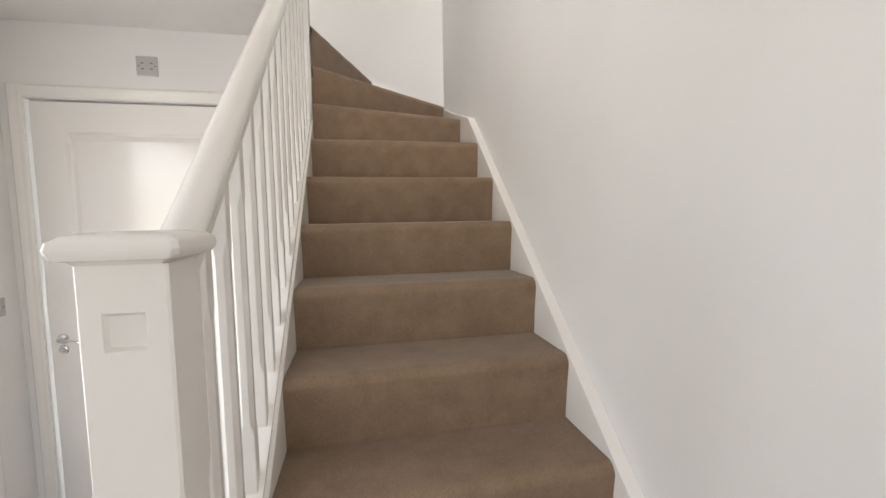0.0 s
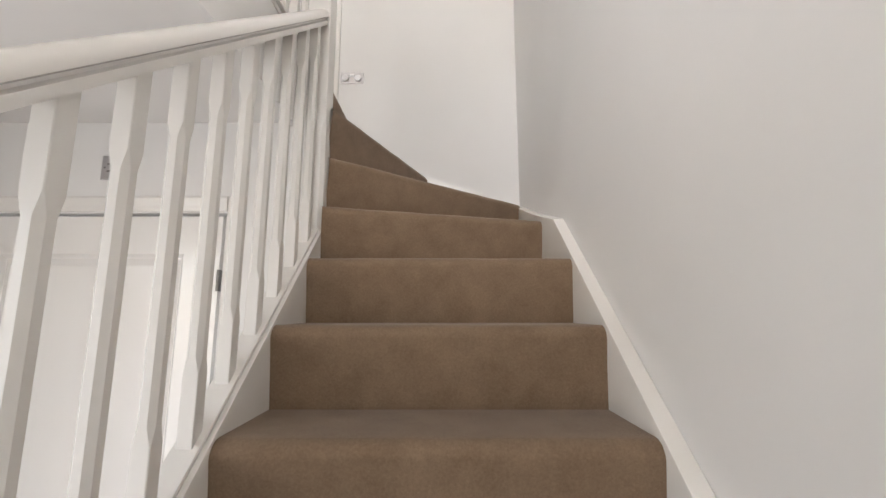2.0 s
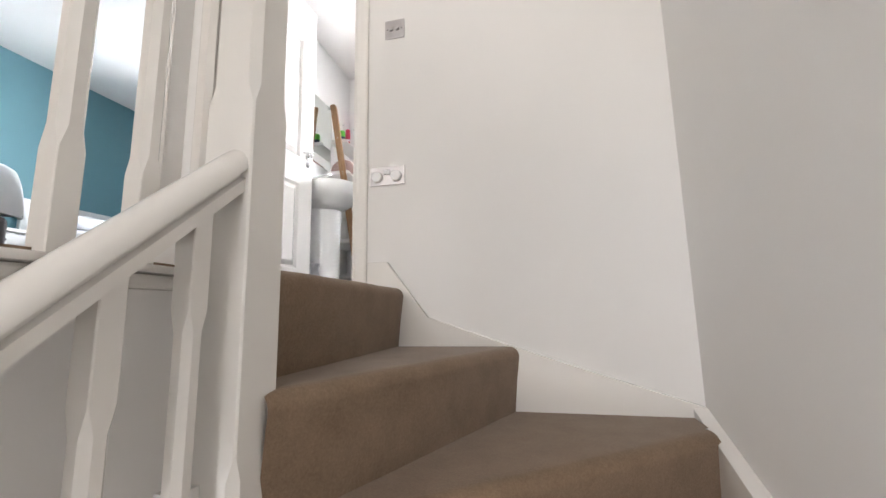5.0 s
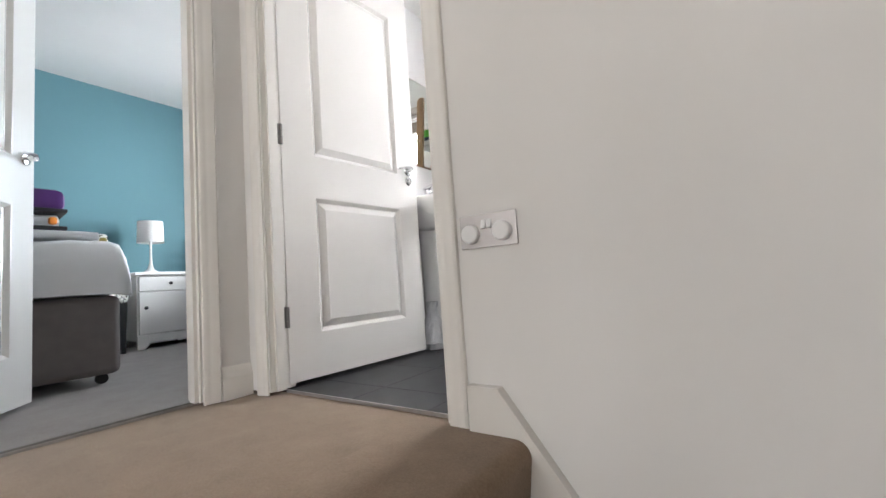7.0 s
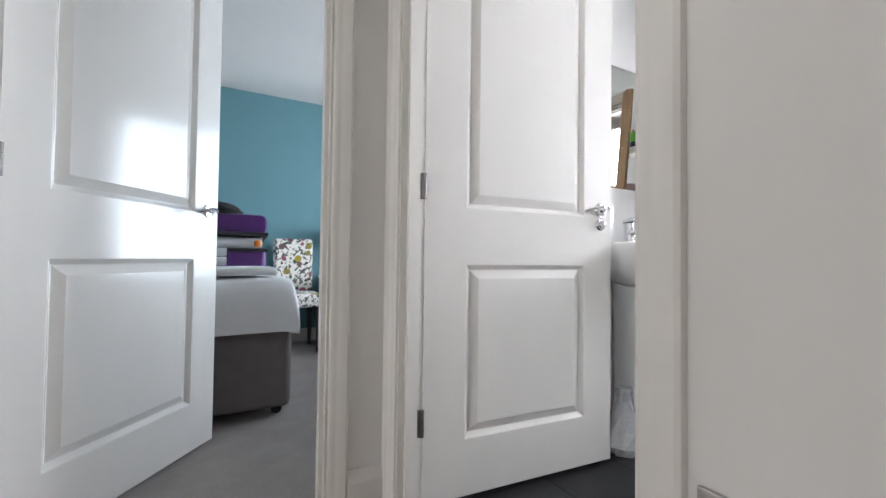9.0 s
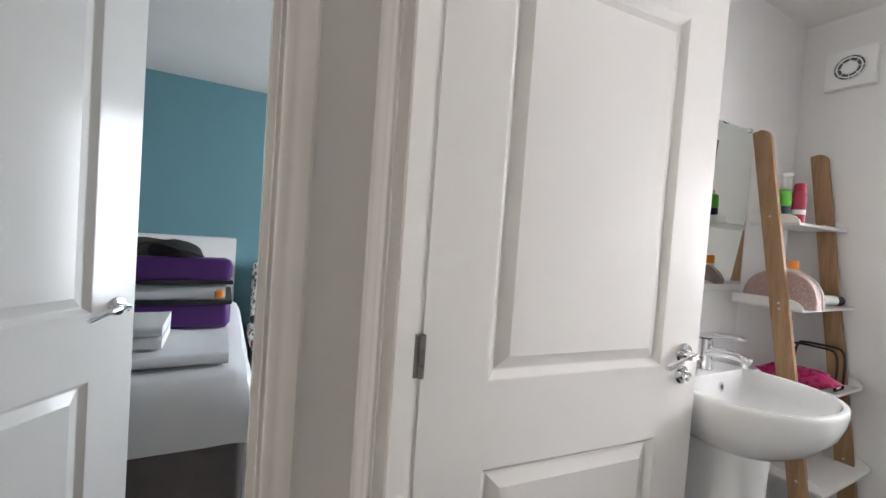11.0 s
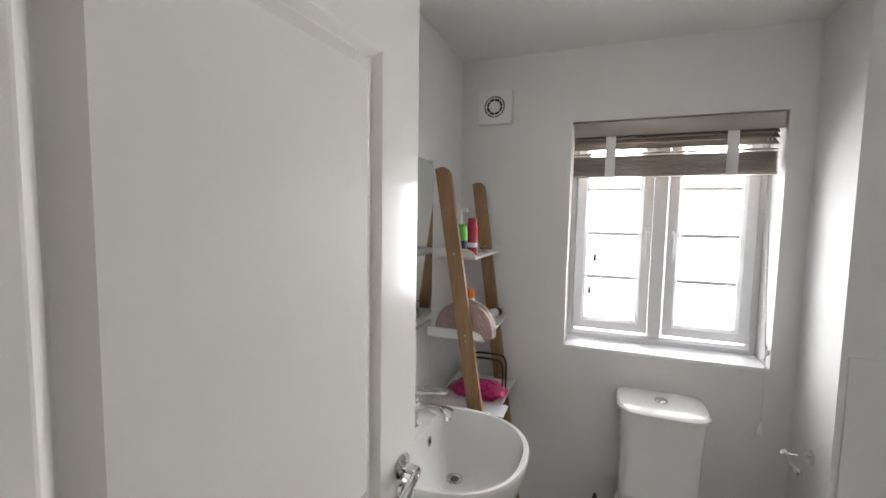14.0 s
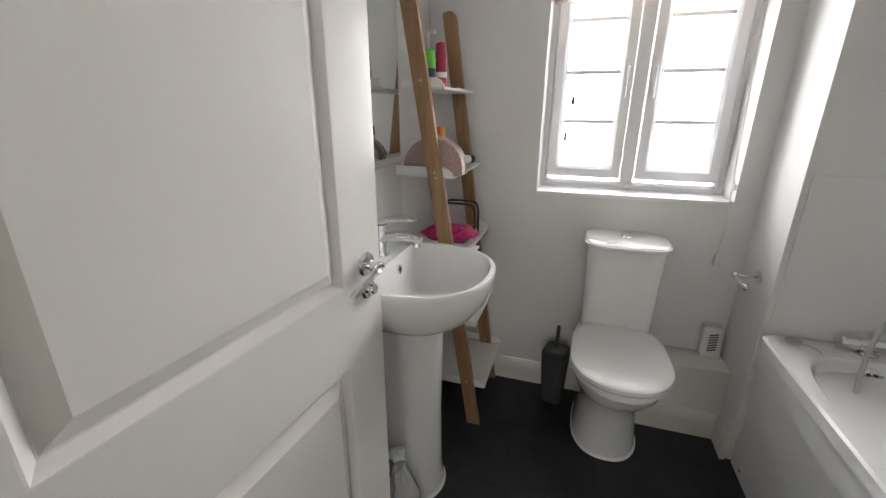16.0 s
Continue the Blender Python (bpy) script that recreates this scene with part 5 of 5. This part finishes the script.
def cloth_top(x0, x1, y0, y1, ztop, drop, nx=46, ny=40, amp=0.013, over=0.03):
    """A cover draped over a box, with soft folds; it hangs on three sides."""
    bm = bmesh.new()
    grid = []
    span_y, span_x = (y1 - y0) + 2 * drop, (x1 - x0) + drop
    for i in range(nx + 1):
        row = []
        for j in range(ny + 1):
            u, v = span_x * i / nx, span_y * j / ny - drop
            z, x, y = ztop, x0 + u, y0 + v
            if u > x1 - x0:
                d = u - (x1 - x0)
                x = x1 + over * min(1, d / 0.08) + 0.02 * math.sin(v * 21 + 1) * d
                z -= d
            if v < 0:
                z -= -v
                y = y0 - over * min(1, -v / 0.08) - 0.02 * math.sin(u * 17) * -v
            elif v > y1 - y0:
                d = v - (y1 - y0)
                z -= d
                y = y1 + over * min(1, d / 0.08) + 0.03 * math.sin(u * 17) * d
            z = max(z, ztop - drop * 1.02)
            w = noise.noise(Vector((x * 3.2, y * 3.2, 0.3))) * 1.2 + 0.5 * noise.noise(Vector((x * 9, y * 9, 2))) + 0.9 * (1 - abs(noise.noise(Vector((x * 2.1 + y * 3.4, y * 5.5 - x * 2.0, 4))))) ** 4
            edge = min(1.0, max(0.0, 1 - abs(ztop - z) * 3))
            row.append(bm.verts.new((x, y, z + amp * w * edge)))
        grid.append(row)
    for i in range(nx):
        for j in range(ny):
            bm.faces.new((grid[i][j], grid[i + 1][j], grid[i + 1][j + 1], grid[i][j + 1]))
    bmesh.ops.smooth_vert(bm, verts=bm.verts, factor=0.5, use_axis_x=True, use_axis_y=True, use_axis_z=True)
    # a second skin 15 mm inside the first, joined along the hem
    bm.normal_update()
    inner = {v: bm.verts.new(v.co - v.normal * 0.015) for v in bm.verts[:]}
    hem = [e for e in bm.edges if len(e.link_faces) == 1]
    for f in bm.faces[:]:
        bm.faces.new([inner[v] for v in reversed(f.verts)])
    for e in hem:
        a, b = e.verts
        bm.faces.new((a, b, inner[b], inner[a]))
    return bm


part("duvet", cloth_top(-4.35, -2.885, 2.31, 3.68, FB + 0.63, 0.24), LINEN, bed, "plain white cotton duvet")
part("headboard", box(-4.615, -4.56, 2.28, 3.668, FB + 0.1, 3.636, 0.012), SHELFPAINT, bed, "white flat headboard")


def pillow(name, cx, cy, cz, sx, sy, sz, label, group=""):
    ob = thing(name, (cx, cy, cz - sz), label, "pillow", group)
    rings = []
    for k in range(11):
        t = -1 + 2 * k / 10
        f = (1 - abs(t) ** 2.6) ** 0.5 if abs(t) < 1 else 0.02
        f = max(f, 0.03)
        ring = []
        for i in range(28):
            a = 2 * math.pi * i / 28
            c, s = math.cos(a), math.sin(a)
            w = 0.012 * noise.noise(Vector((c * 2 + cx, s * 2, t * 2 + cy)))
            e = (1 - 0.12 * (1 - f))
            ring.append(Vector((cx + sx * math.copysign(abs(c) ** 0.55, c) * e + w, cy + sy * t, cz + sz * f * math.copysign(abs(s) ** 0.9, s) + w * 0.5)))
        rings.append(ring)
    part("pillow_case", loft(rings), LINEN, ob)
    return ob


for cy in (2.65, 3.33):
    pillow("pillow", -4.34, cy, FB + 0.70, 0.19, 0.31, 0.075, "plump white pillow at the head of the bed", "pillows on the bed")
    pillow("pillow", -4.36, cy + 0.02, FB + 0.83, 0.17, 0.29, 0.07, "white pillow lying on another", "pillows on the bed")

bed2 = thing("single_bed", (-3.9, 5.1, FB), "white single bed with a white headboard by the bedroom window", "bed")
part("bed_base", box(-4.55, -2.75, 4.72, 5.5, FB + 0.04, FB + 0.36, 0.02), DIVAN, bed2)
part("mattress", box(-4.55, -2.75, 4.72, 5.5, FB + 0.36, FB + 0.52, 0.04, seg=3), LINEN, bed2)
part("duvet", cloth_top(-4.2, -2.75, 4.73, 5.49, FB + 0.57, 0.2, 30, 24), LINEN, bed2, "plain white duvet")
part("headboard", box(-4.615, -4.57, 4.70, 5.52, FB + 0.1, 3.50, 0.012), SHELFPAINT, bed2, "white flat headboard")
pillow("pillow", -4.36, 5.1, FB + 0.60, 0.17, 0.33, 0.07, "white pillow on the single bed", "pillows on the single bed")
pillow("pillow", -4.38, 5.12, FB + 0.73, 0.16, 0.31, 0.07, "white pillow lying on another", "pillows on the single bed")

BT = FB + 0.64
case = thing("suitcase", (-3.65, 3.35, BT), "purple hard-shell suitcase lying half open with clothes inside", "suitcase")
part("lower_shell", box(-3.95, -3.50, 2.85, 3.63, BT + 0.005, BT + 0.135, 0.035, seg=3), PURPLE, case)
part("upper_shell", prism([(-3.95, BT + 0.175), (-3.50, BT + 0.225), (-3.50, BT + 0.345), (-3.95, BT + 0.295)], "y", 2.85, 3.63, bevel=0.035), PURPLE, case)
rings = []
for j in range(15):
    y = 2.87 + 0.735 * j / 14
    rings.append([Vector((-3.72 + (0.205 + 0.012 * noise.noise(Vector((j, i * 0.8, 3)))) * math.copysign(abs(math.cos(a)) ** 0.5, math.cos(a)), y, BT + 0.165 + (0.05 + 0.018 * noise.noise(Vector((j * 1.3, i, 7)))) * math.sin(a))) for i, a in enumerate([2 * math.pi * q / 18 for q in range(18)])])
part("clothes", loft(rings), LINEN, case, "pale crumpled clothes squeezed between the shells")
part("clothes", box(-3.53, -3.492, 3.56, 3.595, BT + 0.15, BT + 0.19, 0.012), ORANGE, case, "orange cloth corner")
part("zip_band", box(-3.955, -3.495, 2.845, 3.635, BT + 0.122, BT + 0.142, 0.006), BLACK, case, "black zip edge")
part("zip_band", prism([(-3.955, BT + 0.168), (-3.495, BT + 0.218), (-3.495, BT + 0.236), (-3.955, BT + 0.186)], "y", 2.845, 3.635, bevel=0.004), BLACK, case, "black zip edge")


def lump(cx, cy, cz, sx, sy, sz, seed, n=26):
    rings = []
    for k in range(11):
        t = k / 10
        f = max(0.05, math.sin(math.pi * (0.5 + t * 0.5)) ** 0.5) if k else 1.0
        rings.append([Vector((cx + sx * f * math.cos(2 * math.pi * i / n) * (1 + 0.3 * noise.noise(Vector((math.cos(2 * math.pi * i / n) * 2, math.sin(2 * math.pi * i / n) * 2, t * 3 + seed)))), cy + sy * f * math.sin(2 * math.pi * i / n) * (1 + 0.3 * noise.noise(Vector((math.sin(2 * math.pi * i / n) * 2, t * 2, seed + 4)))), cz + sz * t)) for i in range(n)])
    return loft(rings)


rucksack = thing("black_bag", (-3.68, 3.3, BT + 0.33), "soft black cloth bag lying on the suitcase", "bag")
part("bag_body", lump(-3.70, 3.25, BT + 0.315, 0.16, 0.24, 0.10, 3), BROWNCLOTH, rucksack)
part("bag_flap", lump(-3.62, 3.38, BT + 0.33, 0.10, 0.13, 0.085, 9), BLACKCLOTH, rucksack, "black padded flap")
part("bag_strap", tube(smooth_path([(-3.56, 3.15, BT + 0.345), (-3.53, 3.3, BT + 0.40), (-3.52, 3.42, BT + 0.37), (-3.51, 3.5, BT + 0.345)]), 0.012, 8, flat=0.4), BLACKCLOTH, rucksack)

for cx, cy, sx, sy, nl, z0, lab in ((-3.14, 3.36, 0.17, 0.26, 1, BT + 0.004, "white folded bath towel at the foot of the bed"), (-3.17, 3.24, 0.13, 0.17, 2, BT + 0.052, "stack of folded white hand towels on the bath towel")):
    tw = thing("folded_towels", (cx, cy, z0), lab, "towels")
    for q in range(nl):
        zz = z0 + q * 0.042
        prof = []
        for i in range(10):
            a = math.pi * i / 9 - math.pi / 2
            prof.append((cx + sx + 0.019 * math.cos(a), zz + 0.02 + 0.019 * math.sin(a)))
        prof += [(cx - sx, zz + 0.039), (cx - sx, zz + 0.001)]
        bm = bmesh.new()
        loft([[Vector((p + 0.006 * noise.noise(Vector((j, q, p))), cy - sy + 2 * sy * j / 8, h2 + 0.004 * noise.noise(Vector((j * 0.7, p * 6, q))))) for p, h2 in prof] for j in range(9)], bm)
        part("towel", bm, LINEN, tw)

chair = thing("floral_chair", (-4.3, 3.93, FB), "upholstered chair in white floral leaf fabric", "chair")
part("backrest", box(-4.52, -4.44, 3.775, 4.085, FB + 0.38, FB + 0.885, 0.03, seg=3), FLORAL, chair)
part("seat", box(-4.5, -4.09, 3.76, 4.10, FB + 0.35, FB + 0.455, 0.03, seg=3), FLORAL, chair)
for cx in (-4.47, -4.13):
    for cy in (3.79, 4.07):
        part("leg", loft([[Vector((cx + a * r, cy + b * r, z)) for a, b in ((-1, -1), (1, -1), (1, 1), (-1, 1))] for z, r in ((FB + 0.001, 0.012), (FB + 0.36, 0.02))]), BLACK, chair)

stand2 = thing("bedside_cabinet", (-4.4, 4.4, FB), "white bedside cabinet with a drawer and a door", "bedside cabinet")
NX0, NX1, NY0, NY1, NZ = -4.60, -4.215, 4.185, 4.62, 3.17
part("carcass", box(NX0, NX1 - 0.018, NY0, NY1, FB + 0.06, NZ - 0.025, 0.004), SHELFPAINT, stand2)
part("top", box(NX0, NX1 + 0.02, NY0 - 0.02, NY1 + 0.02, NZ - 0.025, NZ, 0.006), SHELFPAINT, stand2)
dr = part("drawer_front", box(NX1 - 0.018, NX1, NY0 + 0.012, NY1 - 0.012, NZ - 0.145, NZ - 0.035, 0.005), SHELFPAINT, stand2)
part("knob", lathe([(0, 0), (0.007, 0), (0.006, 0.012), (0.013, 0.018), (0.012, 0.026), (0, 0.03)], (NX1, (NY0 + NY1) / 2, NZ - 0.09), (1, 0, 0), 14), BLACK, dr)
dd = part("door", box(NX1 - 0.018, NX1, NY0 + 0.012, NY1 - 0.012, FB + 0.11, NZ - 0.155, 0.005), SHELFPAINT, stand2)
part("knob", lathe([(0, 0), (0.007, 0), (0.006, 0.012), (0.013, 0.018), (0.012, 0.026), (0, 0.03)], (NX1, NY0 + 0.05, NZ - 0.27), (1, 0, 0), 14), BLACK, dd)
part("plinth", prism([(NY0, FB), (NY0 + 0.05, FB), (NY0 + 0.09, FB + 0.045), (NY1 - 0.09, FB + 0.045), (NY1 - 0.05, FB), (NY1, FB), (NY1, FB + 0.1), (NY0, FB + 0.1)], "x", NX1 - 0.02, NX1 - 0.002), SHELFPAINT, stand2)
for yy in (NY0, NY1 - 0.03):
    part("foot", box(NX0, NX0 + 0.04, yy, yy + 0.03, FB, FB + 0.06), SHELFPAINT, stand2)
lamp = thing("table_lamp", (-4.4, 4.34, NZ), "white table lamp with a drum shade on the bedside cabinet", "lamp")
part("lamp_stem", lathe([(0, 0), (0.055, 0), (0.05, 0.01), (0.022, 0.035), (0.011, 0.08), (0.008, 0.16), (0.009, 0.3), (0, 0.3)], (-4.4, 4.34, NZ + 0.0005), seg=24), SHELFPAINT, lamp)
part("shade", lathe([(0.092, 0.245), (0.086, 0.415), (0.084, 0.415), (0.090, 0.245), (0.092, 0.245)], (-4.4, 4.34, NZ), seg=32, cap=False), LAMPSHADE, lamp, "white fabric drum shade")
spot = thing("ceiling_spotlight", (-3.78, 4.42, CEIL1 - 0.05), "small chrome spotlight on the bedroom ceiling", "ceiling light")
sb = lathe([(0, 0), (0.03, 0), (0.028, 0.01), (0, 0.012)], (-3.78, 4.42, CEIL1 - 0.0005), (0, 0, -1), 18)
tube([(-3.78, 4.42, CEIL1 - 0.01), (-3.78, 4.42, CEIL1 - 0.035), (-3.74, 4.38, CEIL1 - 0.05), (-3.70, 4.34, CEIL1 - 0.055)], 0.009, 10, sb)
part("spot_arm", sb, CHROME, spot)

# ---- bathroom floor tiles ----
tiles = bpy.data.objects["floor_bathroom"]
TS = 0.305
cache = {}
for i in range(8):
    for j in range(7):
        x0, y0 = BX0 - 0.13 + i * TS, 3.87 + j * TS - 0.12
        x1, y1 = min(x0 + TS - 0.0015, BX1), min(y0 + TS - 0.0015, BY1)
        x0, y0 = max(x0, BX0), max(y0, YE + 0.064)
        if x1 - x0 < 0.02 or y1 - y0 < 0.02:
            continue
        key = (round(x1 - x0, 4), round(y1 - y0, 4))
        if key not in cache:
            w, d = key
            bm = loft([[Vector(p) for p in ((o, o, z), (w - o, o, z), (w - o, d - o, z), (o, d - o, z))] for z, o in ((-0.004, 0), (-0.0008, 0), (0, 0.0008))])
            bmesh.ops.recalc_face_normals(bm, faces=bm.faces)
            me = bpy.data.meshes.new("tile")
            bm.to_mesh(me)
            bm.free()
            me.materials.append(VINYL)
            cache[key] = me
        ob = new("tile", cache[key])
        ob.location = (x0, y0, FLOOR1 - 0.008)
        ob.parent = tiles
